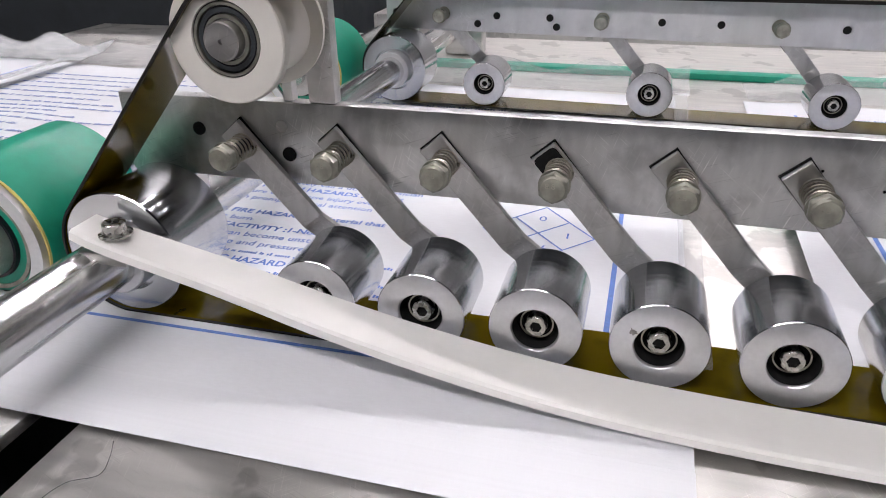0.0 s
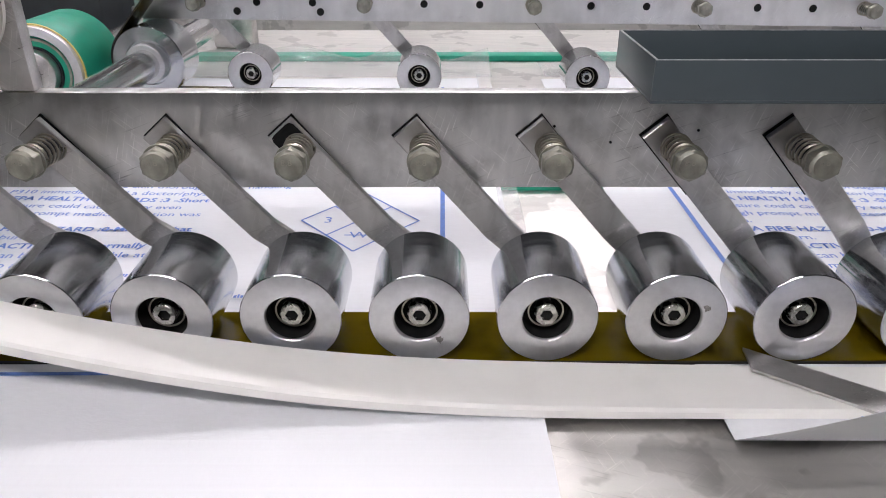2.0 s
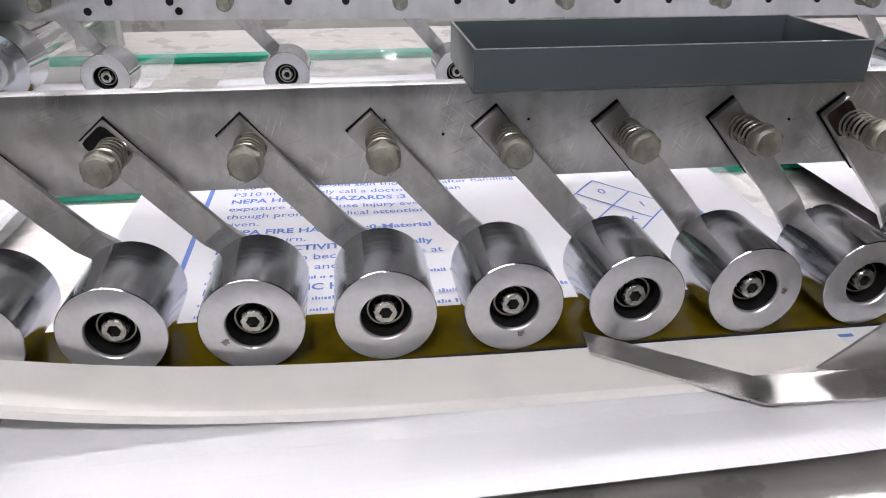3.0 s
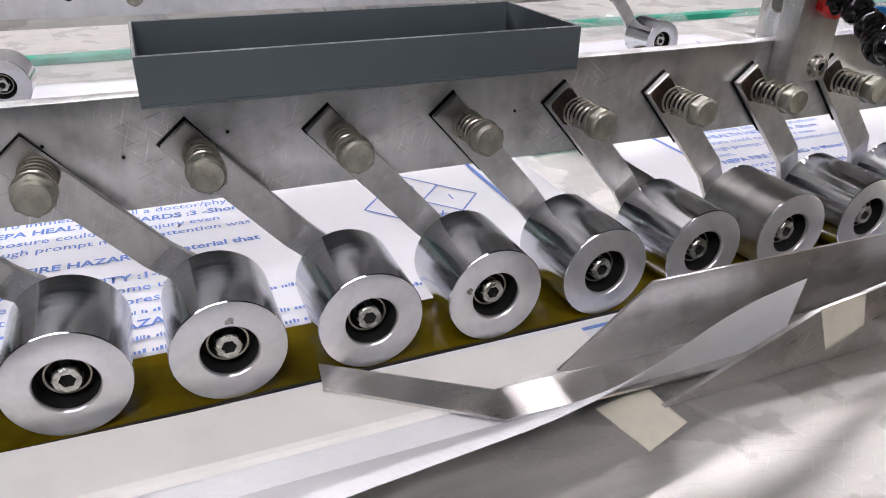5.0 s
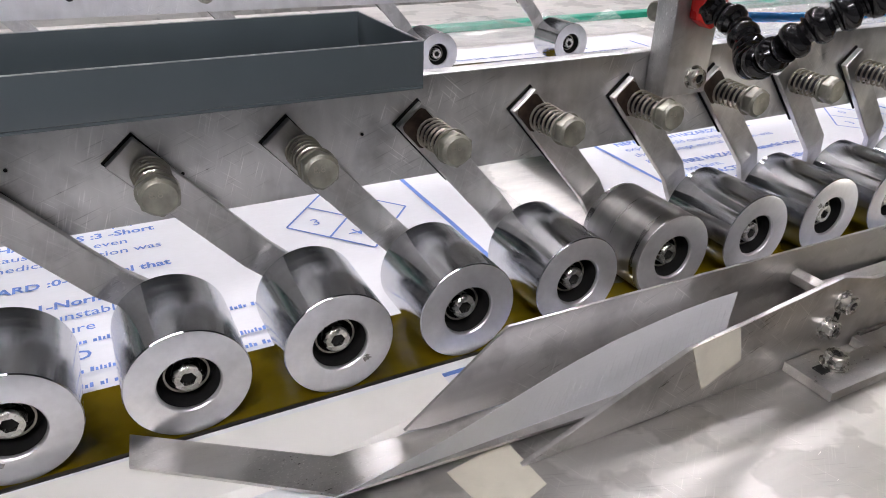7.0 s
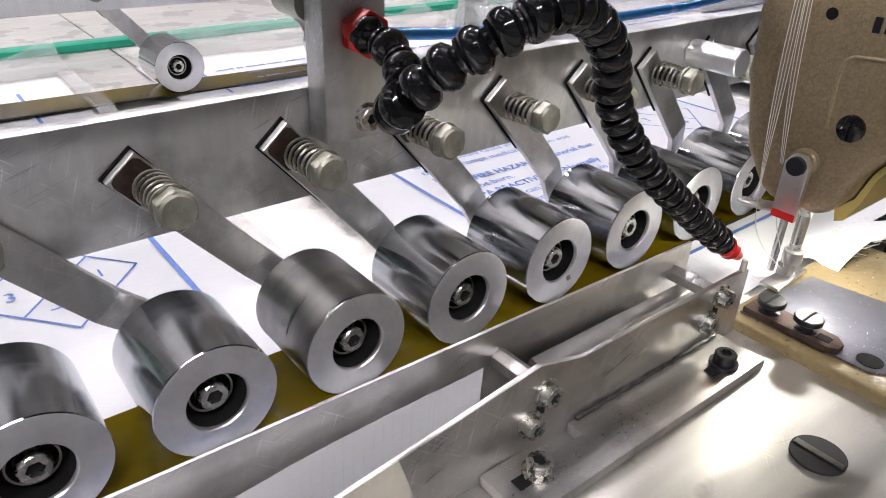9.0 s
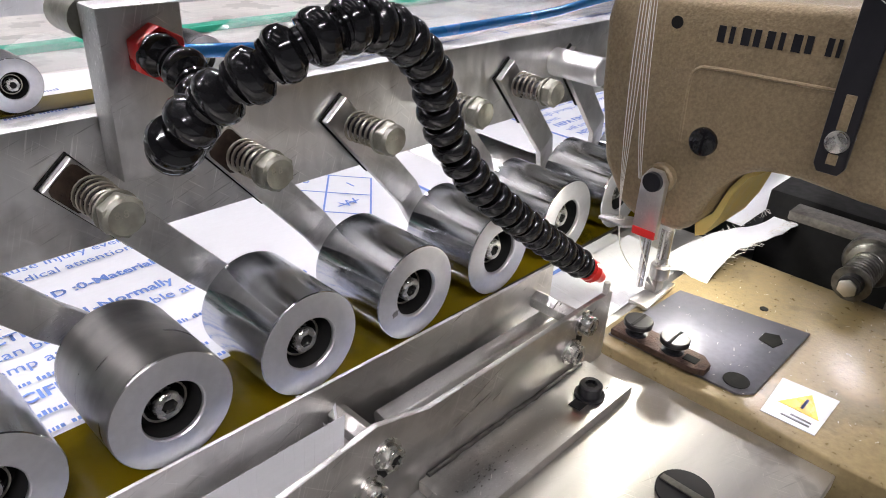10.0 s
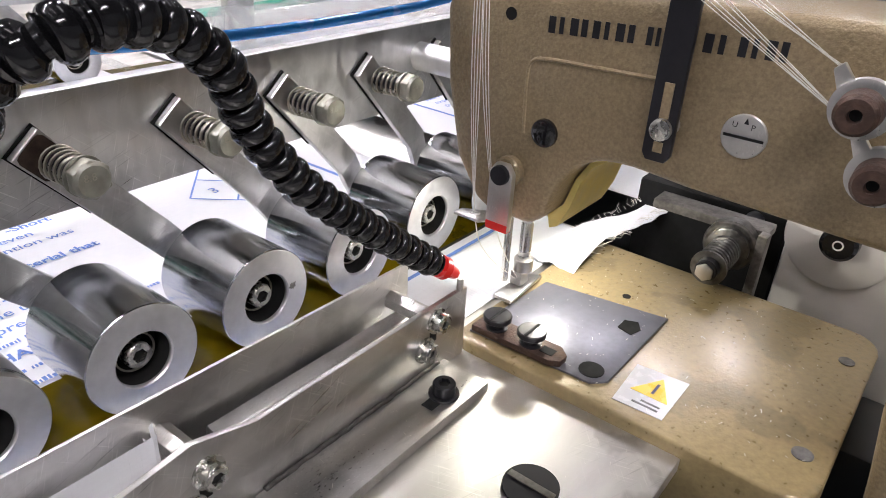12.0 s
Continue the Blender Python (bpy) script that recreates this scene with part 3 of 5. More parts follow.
part("rail_foot", box(1.1, 1.14, FAR_Y + 0.0562, FAR_Y + 0.070, -0.014, 0.11, 0.001), STEEL, far_rail)
part("rail_foot", box(-0.14, -0.11, FAR_Y + 0.0562, FAR_Y + 0.070, -0.014, 0.11, 0.001), STEEL, far_rail)
part("top_belt_cover", box(-0.13, 0.42, FAR_Y + 0.02, FAR_Y + 0.075, 0.1285, 0.140, 0.002), GREEN, far_rail, "green belt along the plate's top")
for k in range(0, 6):
    ROLLERS.append(copy_thing(master, pose(-0.013 + 0.179 * k, FAR_Y, AXIS_Z + 0.001 - math.sin(radians(FAR_DROP)) * (-0.013 + 0.179 * k))))

# ---------------------------------------------------------------- drive drums, upper belts
DRUM_R, DRUM_X, DRUM_Z = 0.0372, -0.1180, 0.0385


def drive_drum(y0, label):
    drum = thing("drive_drum", label, "roller", "drive drums", (DRUM_X, y0, DRUM_Z))
    part("drum", lathe([(0.052, 0.014), (0.052, DRUM_R - 0.0008), (0.0512, DRUM_R), (0.0008, DRUM_R), (0.0, DRUM_R - 0.0008), (0.0, 0.0235), (0.004, 0.0230), (0.004, 0.0150)], n=72, cap=False), CHROME, drum, "polished drum")
    part("hub", lathe([(-0.010, 0.0152), (-0.010, 0.0195), (-0.0092, 0.0205), (0.0035, 0.0205)], n=48), FACE, drum)
    return drum


drive_drum(0.0, "polished steel drive drum under the upper belt")
drive_drum(FAR_Y - 0.002, "polished steel drive drum of the far belt")
axle = thing("drive_shaft", "polished round drive shaft across the machine", "shaft")
part("bar", rod(0.0152, (DRUM_X, -0.26, DRUM_Z), (DRUM_X, 0.80, DRUM_Z), 40, 0.001), SHAFT, axle)
part("bearing_block", box(DRUM_X - 0.03, DRUM_X + 0.03, -0.29, -0.258, -0.003, 0.075, 0.004), STEEL, axle)
part("bearing_block", box(DRUM_X - 0.03, DRUM_X + 0.03, 0.80, 0.83, -0.012, 0.075, 0.004), STEEL, axle)


def guide_pulley(x, y, z, s=1.0):
    """A flanged nylon pulley with a ball bearing in its front."""
    pul = thing("belt_pulley", "off-white flanged nylon belt pulley with steel bearing", "pulley", "belt pulleys", (x, y, z))
    part("wheel", lathe([(0.046, 0.012), (0.046, 0.0285 * s), (0.0425, 0.0290 * s), (0.0418, 0.0225 * s), (0.0055, 0.0225 * s), (0.0048, 0.0290 * s), (0.0006, 0.0288 * s), (0.0, 0.0280 * s), (0.0, 0.0180), (0.0012, 0.0178)], n=72, cap=False), PULLEY, pul)
    brg = part("bearing", lathe([(0.0012, 0.0180), (0.0030, 0.0175), (0.0030, 0.0090)], n=56, cap=False), BLACK, pul, "dark steel ball bearing")
    part("outer_race", lathe([(0.0030, 0.0174), (0.0008, 0.0172), (0.0008, 0.0158), (0.0030, 0.0156)], n=56, cap=False), ZINC, brg)
    part("seal", lathe([(0.0030, 0.0150), (0.0014, 0.0148), (0.0014, 0.0126), (0.0030, 0.0124)], n=56, cap=False), CABINET, brg)
    part("inner_race", lathe([(0.0030, 0.0119), (0.0008, 0.0117), (0.0008, 0.0100), (0.0030, 0.0098)], n=56, cap=False), ZINC, brg)
    part("axle_end", lathe([(0.004, 0.0092), (-0.0040, 0.0092), (-0.0047, 0.0086), (-0.0047, 0.0013), (-0.0030, 0.0010)], n=40), STEEL, pul, "steel axle end with centre mark")
    return pul


guide_pulley(-0.0318, 0.002, 0.1605, 1.05)
guide_pulley(-0.0318, FAR_Y + 0.003, 0.1605)
br = thing("pulley_bracket", "upright steel bracket holding the belt pulley", "bracket")
part("upright", box(-0.018, -0.002, 0.0535, 0.0620, 0.1178, 0.235, 0.0008), STEEL, br)
part("stay", box(-0.034, -0.028, 0.0545, 0.0610, 0.1178, 0.15, 0.0005), STEEL, br)
part("axle", rod(0.0095, (-0.0318, 0.004, 0.1605), (-0.0318, 0.060, 0.1605), 24), STEEL, br)
part("upright_foot", box(-0.042, -0.0182, 0.0545, 0.0610, 0.150, 0.170, 0.0008), STEEL, br)


def upper_belt(y0, y1, label, px, pz):
    """A closed band: down from the pulley, round the drum, along under the rollers and back above."""
    r_p, r_d, th = 0.0228, DRUM_R + 0.0002, 0.0011
    # outer tangent on the left of pulley and drum
    dx, dz = DRUM_X - px, DRUM_Z - pz
    dist = math.hypot(dx, dz)
    base = math.atan2(dz, dx)
    off = math.acos((r_p - r_d) / dist)
    a = base - off
    path = []
    for k in range(25):
        ang = math.pi / 2 + (a % (2 * math.pi) - math.pi / 2) * k / 24
        path.append((px + r_p * math.cos(ang), pz + r_p * math.sin(ang)))
    a0 = a % (2 * math.pi)
    for k in range(29):
        ang = a0 + (1.5 * math.pi - a0) * k / 28
        path.append((DRUM_X + r_d * math.cos(ang), DRUM_Z + r_d * math.sin(ang)))
    path += [(x / 20, 0.0011) for x in range(0, 43)]
    for k in range(1, 17):
        ang = -math.pi / 2 + math.pi * k / 16
        path.append((2.12 + 0.091 * math.cos(ang), 0.0921 + 0.091 * math.sin(ang)))
    path.append((px, pz + r_p))
    belt = thing("upper_belt", label, "conveyor belt", "upper belts")
    part("band", ribbon(path, y0, y1, -th), BELT, belt)
    part("edge", ribbon(path, y0 - 0.0016, y0 - 0.0001, -th * 1.2), BELT_EDGE, belt, "dark front edge of the belt")
    return belt


upper_belt(0.0000, 0.0440, "glossy amber flat belt pressed down by rollers", -0.0318, 0.1605)
far_belt = upper_belt(FAR_Y + 0.000, FAR_Y + 0.044, "glossy amber flat belt of the far row", -0.0318, 0.1605)

far_belt.rotation_euler = (0, radians(FAR_DROP), 0)

# green infeed drums
for gy in (0.004, FAR_Y - 0.03):
    inf = thing("infeed_drum", "green belted infeed drum with steel end", "roller", "infeed drums", (-0.2175, gy - 0.004, 0.0360))
    part("belt_cover", lathe([(0.0, 0.040), (0.0006, 0.0482), (0.002, 0.0490), (0.085, 0.0490), (0.086, 0.030)], n=72), GREEN, inf)
    part("belt_lip", lathe([(0.0004, 0.0462), (-0.0006, 0.0466), (-0.0006, 0.0478), (0.0006, 0.0482)], n=72, cap=False), YELLOW_LIP_ARCH, inf, "yellow edge of the belt lining")
    part("rim", lathe([(-0.001, 0.0360), (-0.004, 0.0366), (-0.004, 0.0452), (0.0005, 0.0462)], n=72, cap=False), FACE, inf)
    brg = part("bearing", lathe([(-0.0010, 0.0360), (0.0030, 0.0355), (0.0030, 0.0260), (-0.0030, 0.0255), (-0.0030, 0.0200)], n=56, cap=False), BLACK, inf, "dark ball bearing")
    part("outer_race", lathe([(0.0030, 0.0340), (-0.0012, 0.0336), (-0.0012, 0.0312), (0.0030, 0.0308)], n=56, cap=False), ZINC, brg)
    part("collar", lathe([(-0.0030, 0.0235), (-0.0125, 0.0230), (-0.0132, 0.0222), (-0.0132, 0.0095)], n=48, cap=False), STEEL, inf, "steel locking collar")
    part("set_screw", rod(0.0034, (0.0, -0.0140, 0.016), (0.0, -0.0128, 0.016), 14), DARK, inf)
    part("shaft", rod(0.0095, (0, -0.02, 0), (0, 0.30, 0), 24), SHAFT, inf)
    part("bearing_stand", box(-0.02, 0.02, 0.30, 0.32, -0.0478, 0.02, 0.002), STEEL, inf)

# ---------------------------------------------------------------- white guide strip
strip = thing("guide_strip", "long flexible white plastic guide strip over the sacks", "guide strip")
ST = [(-0.121, 0.0665), (-0.100, 0.0605), (-0.040, 0.0470), (0.020, 0.0315), (0.080, 0.0190), (0.137, 0.0105), (0.200, 0.0060), (0.280, 0.0040), (0.360, 0.0030), (0.462, 0.0026)]
curve_pts = smooth_path([(x, 0, z) for x, z in ST], 10)
bm = bmesh.new()
rows = []
for i, p in enumerate(curve_pts):
    f = i / (len(curve_pts) - 1)
    yb = -0.0085 + 0.003 * math.sin(3 * f)
    yf = -0.0300 - 0.010 * min(1.0, f * 1.4) + (0.012 * max(0, f - 0.93) / 0.07)
    th = 0.0048 - 0.0012 * f
    sec = [(yb, p.z), (yf + 0.0020, p.z), (yf, p.z - 0.0010), (yf - 0.0012, p.z - th), (yb, p.z - th)]
    rows.append([bm.verts.new((p.x, y, max(z, 0.0004))) for y, z in sec])
for p, q in zip(rows, rows[1:]):
    for k in range(5):
        bm.faces.new((p[k], p[(k + 1) % 5], q[(k + 1) % 5], q[k]))
bm.faces.new(rows[0])
bm.faces.new(rows[-1][::-1])
part("strip", bm, PLASTIC, strip, sharp=25)
socket_screw(0.0062, 0.0062, strip, (-0.101, -0.0195, 0.0690), "z", -1, "bright socket screw with washer", 0.0088)
part("clamp_block", box(-0.119, -0.090, -0.030, -0.011, 0.0480, 0.0545, 0.001), STEEL, strip)

# ---------------------------------------------------------------- parts tray
tray = thing("parts_tray", "shallow blue-grey enamelled sheet metal tray on the side plate", "tray")
tx0, tx1, ty0, ty1, tz0, tz1, tw = 0.2835, 0.4715, 0.0310, 0.1035, 0.1180, 0.1372, 0.0014
part("base", box(tx0, tx1, ty0, ty1, tz0, tz0 + tw, 0.0003), TRAY, tray)
for nm, b in (("front_wall", (tx0, tx1, ty0, ty0 + tw)), ("back_wall", (tx0, tx1, ty1 - tw, ty1)), ("end_wall", (tx0, tx0 + tw, ty0 + tw, ty1 - tw)), ("end_wall", (tx1 - tw, tx1, ty0 + tw, ty1 - tw))):
    w = part(nm, box(*b, tz0 + tw, tz1, 0.0003), TRAY, tray)
    part("worn_rim", box(b[0] + 0.0002, b[1] - 0.0002, b[2] + 0.0002, b[3] - 0.0002, tz1, tz1 + 0.0003), TRAY_RIM, w, "bare worn top edge")

# ---------------------------------------------------------------- post and jointed hose
post = thing("hose_post", "square steel post bolted to the side plate", "post")
part("block", box(0.6115, 0.6405, 0.0385, 0.0528, 0.0965, 0.1560, 0.0010), STEEL_UP, post)
socket_screw(0.0050, 0.0040, post, (0.631, 0.0340, 0.1055), washer=0.0062)
part("rear_knob", lathe([(0.0, 0.007), (0.02, 0.007), (0.022, 0.005)], (0.615, 0.053, 0.150), n=20), ZINC, post)
hose = thing("jointed_hose", "black ball-jointed coolant hose bent over in an arch", "hose")
HOSE = [(0.6275, 0.0300, 0.1405), (0.6300, 0.0200, 0.1375), (0.6260, 0.0040, 0.1290), (0.6080, -0.0150, 0.1270), (0.5990, -0.0320, 0.1350), (0.6040, -0.0420, 0.1460), (0.6120, -0.0500, 0.1540), (0.6210, -0.0560, 0.1605), (0.6380, -0.0570, 0.1640),
        (0.6560, -0.0530, 0.1590), (0.6720, -0.0500, 0.1460), (0.6830, -0.0460, 0.1260), (0.6970, -0.0480, 0.1050), (0.7170, -0.0530, 0.0850), (0.7470, -0.0560, 0.0610), (0.7680, -0.0590, 0.0450)]
hose_line = smooth_path(HOSE, 24)
run_len, next_at, beads = 0.0, 0.0, []
for p, q in zip(hose_line, hose_line[1:]):
    while next_at <= run_len + (q - p).length:
        beads.append((p + (q - p).normalized() * (next_at - run_len), (q - p).normalized()))
        next_at += 0.0118 - 0.0040 * min(1, next_at / 0.20)
    run_len += (q - p).length
for k, (c, d) in enumerate(beads):
    f = k / (len(beads) - 1)
    r = 0.0078 - 0.0010 * f
    ln = 0.0112 - 0.0036 * f
    prof = [(-0.52 * ln, r * 0.60), (-0.46 * ln, r * 0.80), (-0.32 * ln, r * 0.95), (-0.12 * ln, r), (0.08 * ln, r * 0.93), (0.22 * ln, r * 0.72), (0.28 * ln, r * 0.60), (0.40 * ln, r * 0.60), (0.42 * ln, r * 0.80), (0.50 * ln, r * 0.82), (0.54 * ln, r * 0.70)]
    bm = lathe(prof, axis="z", n=24)
    bmesh.ops.transform(bm, matrix=Matrix.Translation(c) @ d.to_track_quat("Z", "Y").to_matrix().to_4x4(), verts=bm.verts)
    part("joint", bm, BLACK_PLASTIC, hose)
part("red_fitting", prism(hexagon(0.0165), "y", 0.0300, 0.0383, 0.0008, m=Matrix.Translation((0.6280, 0, 0.1408))), RED, hose, "red hexagon fitting")
c, d = hose_line[-1], (hose_line[-1] - hose_line[-6]).normalized()
bm = lathe([(0.0, 0.0052), (0.004, 0.0054), (0.005, 0.0040), (0.013, 0.0026), (0.0132, 0.0012)], axis="z", n=24)
bmesh.ops.transform(bm, matrix=Matrix.Translation(c) @ d.to_track_quat("Z", "Y").to_matrix().to_4x4(), verts=bm.verts)
part("red_nozzle", bm, RED, hose, "red tapered nozzle")

tube = thing("air_tube", "bright blue pneumatic tube lying behind the side plate", "tube")
part("tube", sweep(smooth_path([(0.632, 0.066, 0.134), (0.66, 0.072, 0.130), (0.72, 0.075, 0.124), (0.80, 0.076, 0.1206), (0.90, 0.077, 0.1206), (1.05, 0.085, 0.1200), (1.3, 0.12, 0.06), (1.36, 0.12, -0.0085)], 8), 0.0030, 12), BLUE_TUBE, tube)
part("push_fitting", rod(0.0052, (0.6200, 0.0630, 0.1352), (0.6370, 0.0668, 0.1336), 20, 0.0008), ZINC, tube, "grey push-in fitting")
part("release_ring", rod(0.0046, (0.6371, 0.0668, 0.1336), (0.6400, 0.0675, 0.1332), 20, 0.0004), BLUE_TUBE, tube)

# ---------------------------------------------------------------- hem folder
folder = thing("hem_folder", "stainless hem folding guide of bent plates and spacers", "folding guide")
fin = [(0.430, 0.0080), (0.474, 0.0435), (0.768, 0.0395), (0.768, 0.0060), (0.52, 0.0050), (0.44, 0.0060)]
part("fin", prism(fin, "y", -0.0415, -0.0400, 0.0002), STEEL, folder, "tall thin guide plate")
front = [(0.467, -0.0028), (0.545, 0.0275), (0.600, 0.0350), (0.636, 0.0400), (0.660, 0.0335), (0.778, 0.0335), (0.778, -0.0028)]
part("front_plate", prism(front, "y", -0.0680, -0.0655, 0.0003), STEEL, folder, "front guide plate rising to a wedge")
# bent blade: entry leaf, then the floor of the fold
bm = bmesh.new()
leaf = [((0.336, 0.0040, 0.0060), (0.334, -0.0130, 0.0060)), ((0.401, -0.0390, 0.0052), (0.398, -0.0560, 0.0035)), ((0.52, -0.0430, 0.0048), (0.52, -0.0600, 0.0020)), ((0.766, -0.0430, 0.0060), (0.766, -0.0630, 0.0060))]
rows = [[bm.verts.new(a), bm.verts.new(b), bm.verts.new((b[0], b[1], b[2] - 0.0014)), bm.verts.new((a[0], a[1], a[2] - 0.0014))] for a, b in leaf]
for p, q in zip(rows, rows[1:]):
    for k in range(4):
        bm.faces.new((p[k], p[(k + 1) % 4], q[(k + 1) % 4], q[k]))
bm.faces.new(rows[0])
bm.faces.new(rows[-1][::-1])
part("blade", bm, STEEL, folder, "bent entry blade", 12)
part("fold_bar", prism([(-0.0560, 0.0060), (-0.0475, 0.0060), (-0.0440, 0.0190), (-0.0455, 0.0215), (-0.0520, 0.0200)], "x", 0.655, 0.764, 0.0006), STEEL, folder, "angled inner fold bar")
base = [(0.609, -0.0682), (0.632, -0.0682), (0.632, -0.0760), (0.656, -0.0760), (0.656, -0.0682), (0.763, -0.0682), (0.763, -0.0935), (0.609, -0.0935)]
part("base_flange", prism(base, "z", -0.0030, 0.0022, 0.0005), STEEL, folder, "flat base flange with a notch")
for sx in (0.6400, 0.7560):
    bm = prism(hexagon(0.0080), "y", -0.0655, -0.0415, 0.0003, m=Matrix.Translation((sx, 0, 0.0260)))
    part("spacer", bm, STEEL, folder, "hexagonal spacer")
    socket_screw(0.0046, 0.0042, folder, (sx, -0.0734, 0.0262), washer=0.0060)
    socket_screw(0.0046, 0.0042, folder, (sx - 0.0075, -0.0734, 0.0145), washer=0.0060)
    part("slot", box(sx - 0.0040, sx + 0.0005, -0.0684, -0.0680, 0.0160, 0.0235, 0.0001), DARK, folder, "dark adjusting slot")
for sx, sy, sm in ((0.6275, -0.0800, None), (0.7430, -0.0840, BLACK)):
    socket_screw(0.0050, 0.0052, folder, (sx, sy, 0.0088), "z", -1, washer=0.0066, mat=sm)
    part("slot", box(sx - 0.0115, sx + 0.004, sy - 0.0028, sy + 0.0028, 0.0021, 0.0026, 0.0001), DARK, folder, "dark adjusting slot")
rng = random.Random(3)
bead = [(0.6600 + 0.0034 * q, -0.0689 + rng.uniform(-0.0003, 0.0003), 0.0026 + rng.uniform(-0.0003, 0.0004)) for q in range(30)]
part("weld_bead", sweep(smooth_path(bead, 3), 0.0011, 8), GREASY, folder, "dark uneven weld along the flange")
part("edge_pin", rod(0.0016, (0.7740, -0.0668, 0.0330), (0.7740, -0.0668, 0.0392), 12, 0.0003), STEEL, folder)
tp = thing("masking_tape", "wrinkled strip of masking tape stuck on the deck", "tape", "tape pieces")
part("strip", prism([(0.440, -0.058), (0.469, -0.053), (0.471, -0.079), (0.446, -0.087)], "z", -0.0030, -0.0026), TAPE, tp)
tp = thing("masking_tape", "worn masking tape wrapped on the folder plate", "tape", "tape pieces")
part("strip", prism([(0.546, 0.0290), (0.572, 0.0320), (0.578, 0.0130), (0.557, 0.0040)], "y", -0.0685, -0.0681), TAPE, tp)

# ---------------------------------------------------------------- sewing machine
sm = thing("sewing_machine", "tan enamelled industrial bag sewing machine with lit needle", "sewing machine")
AX0, AX1 = 0.8065, 0.872
arm = [(-0.0280, 0.1560), (-0.0258, 0.145), (-0.0282, 0.113), (-0.0358, 0.080), (-0.0480, 0.062), (-0.0560, 0.0575), (-0.0790, 0.0575), (-0.0860, 0.0640), (-0.0905, 0.0790), (-0.0960, 0.0890), (-0.1060, 0.0960),
       (-0.1200, 0.0975), (-0.1450, 0.0955), (-0.2150, 0.0930), (-0.3200, 0.0900), (-0.3200, 0.1645), (-0.1900, 0.1640), (-0.1250, 0.1632), (-0.0650, 0.1590)]
part("arm", prism(arm, "x", AX0, AX1, 0.0045, segments=3), TAN, sm, "tan hammered machine arm", 40)
part("column", prism([(-0.2600, 0.0890), (-0.2360, 0.0660), (-0.2300, 0.0440), (-0.2350, 0.0100), (-0.2430, -0.0700), (-0.4000, -0.0700), (-0.4000, 0.0890)], "x", 0.8000, AX1 + 0.01, 0.004, segments=3), TAN, sm, "tan machine column", 40)
part("column_head", box(AX0, AX1 + 0.01, -0.40, -0.3205, 0.0895, 0.166, 0.006), TAN, sm)
bed_edge = []
for cx, cy, rad, a0 in ((0.7890, -0.0690, 0.0090, 90), (0.7950, -0.2085, 0.0150, 180), (0.9050, -0.2085, 0.0150, 270), (0.9110, -0.0690, 0.0090, 0)):
    bed_edge += [(cx + rad * math.cos(radians(a0 + 18 * q)), cy + rad * math.sin(radians(a0 + 18 * q))) for q in range(6)]
part("bed", prism(bed_edge, "z", -0.0330, 0.0030, 0.0040, segments=3), TAN_BED, sm, "tan glossy machine bed with reflections put in as darker patches", 40)
part("bed_base", box(0.80, 0.90, -0.205, -0.08, -0.07, -0.0332, 0.002), CABINET, sm, "dark base under the bed")
part("neck", box(0.85, 0.90, -0.246, -0.2225, -0.060, -0.018, 0.002), CABINET, sm, "dark neck between bed and column")
# added yellow sheet: the work light's glow on the arch, put into colour
guard = [(-0.0800, 0.0590), (-0.0872, 0.0655), (-0.0918, 0.0800), (-0.0970, 0.0885), (-0.1065, 0.0945), (-0.1060, 0.0925), (-0.0985, 0.0865), (-0.0940, 0.0780), (-0.0905, 0.0650), (-0.0855, 0.0540), (-0.0815, 0.0520)]
part("guard", prism(guard, "x", AX0 + 0.016, AX1 - 0.004), YELLOW_LIP_ARCH, sm, "added yellow sheet for the lamp-lit underside of the arch")
plate = part("throat_plate", prism([(0.7875, -0.0650), (0.8520, -0.0690), (0.8630, -0.1340), (0.7960, -0.1340), (0.7900, -0.1280)], "z", 0.0031, 0.0043, 0.0003), THROAT, sm, "blued steel throat plate")
part("hole", rod(0.0058, (0.7985, -0.1245, 0.0043), (0.7985, -0.1245, 0.0046), 28), DARK, plate)
part("hole", prism([(0.838, -0.118), (0.846, -0.118), (0.849, -0.124), (0.843, -0.128), (0.836, -0.126)], "z", 0.0043, 0.0046), DARK, plate)
part("clamp_strip", prism([(0.7870, -0.0660), (0.8010, -0.0660), (0.8005, -0.1080), (0.7960, -0.1130), (0.7900, -0.1130), (0.7870, -0.1080)], "z", 0.0044, 0.0078, 0.0005), RUST, sm, "rusty slotted clamp strip")
for sy in (-0.0765, -0.0955):
    scr = part("thumb_screw", lathe([(0.0060, 0.0052), (0.0084, 0.0052), (0.0086, 0.0036), (0.0116, 0.0036), (0.0120, 0.0062), (0.0126, 0.0068), (0.0146, 0.0069), (0.0152, 0.0064), (0.0154, 0.0)], (0.7930, sy, 0.0), "z", 40), BLACK, sm, "black slotted thumb screw", 28)
    part("slot", box(0.7869, 0.7991, sy - 0.0007, sy + 0.0007, 0.0140, 0.01546), DARK, scr)
part("strip_slot", box(0.7905, 0.7955, -0.1080, -0.1015, 0.0077, 0.0081), DARK, sm)
for hx, hy, hr in ((0.870, -0.108, 0.0022), (0.888, -0.2125, 0.0036), (0.808, -0.2125, 0.0042)):
    part("bed_screw", rod(hr, (hx, hy, 0.0029), (hx, hy, 0.0034), 20), GREASY if hr > 0.003 else DARK, sm)
lab = part("warning_label", prism([(0.818, -0.138), (0.820, -0.162), (0.789, -0.162), (0.788, -0.140)], "z", 0.0031, 0.0034), LABEL_WHITE, sm, "glossy white warning label")
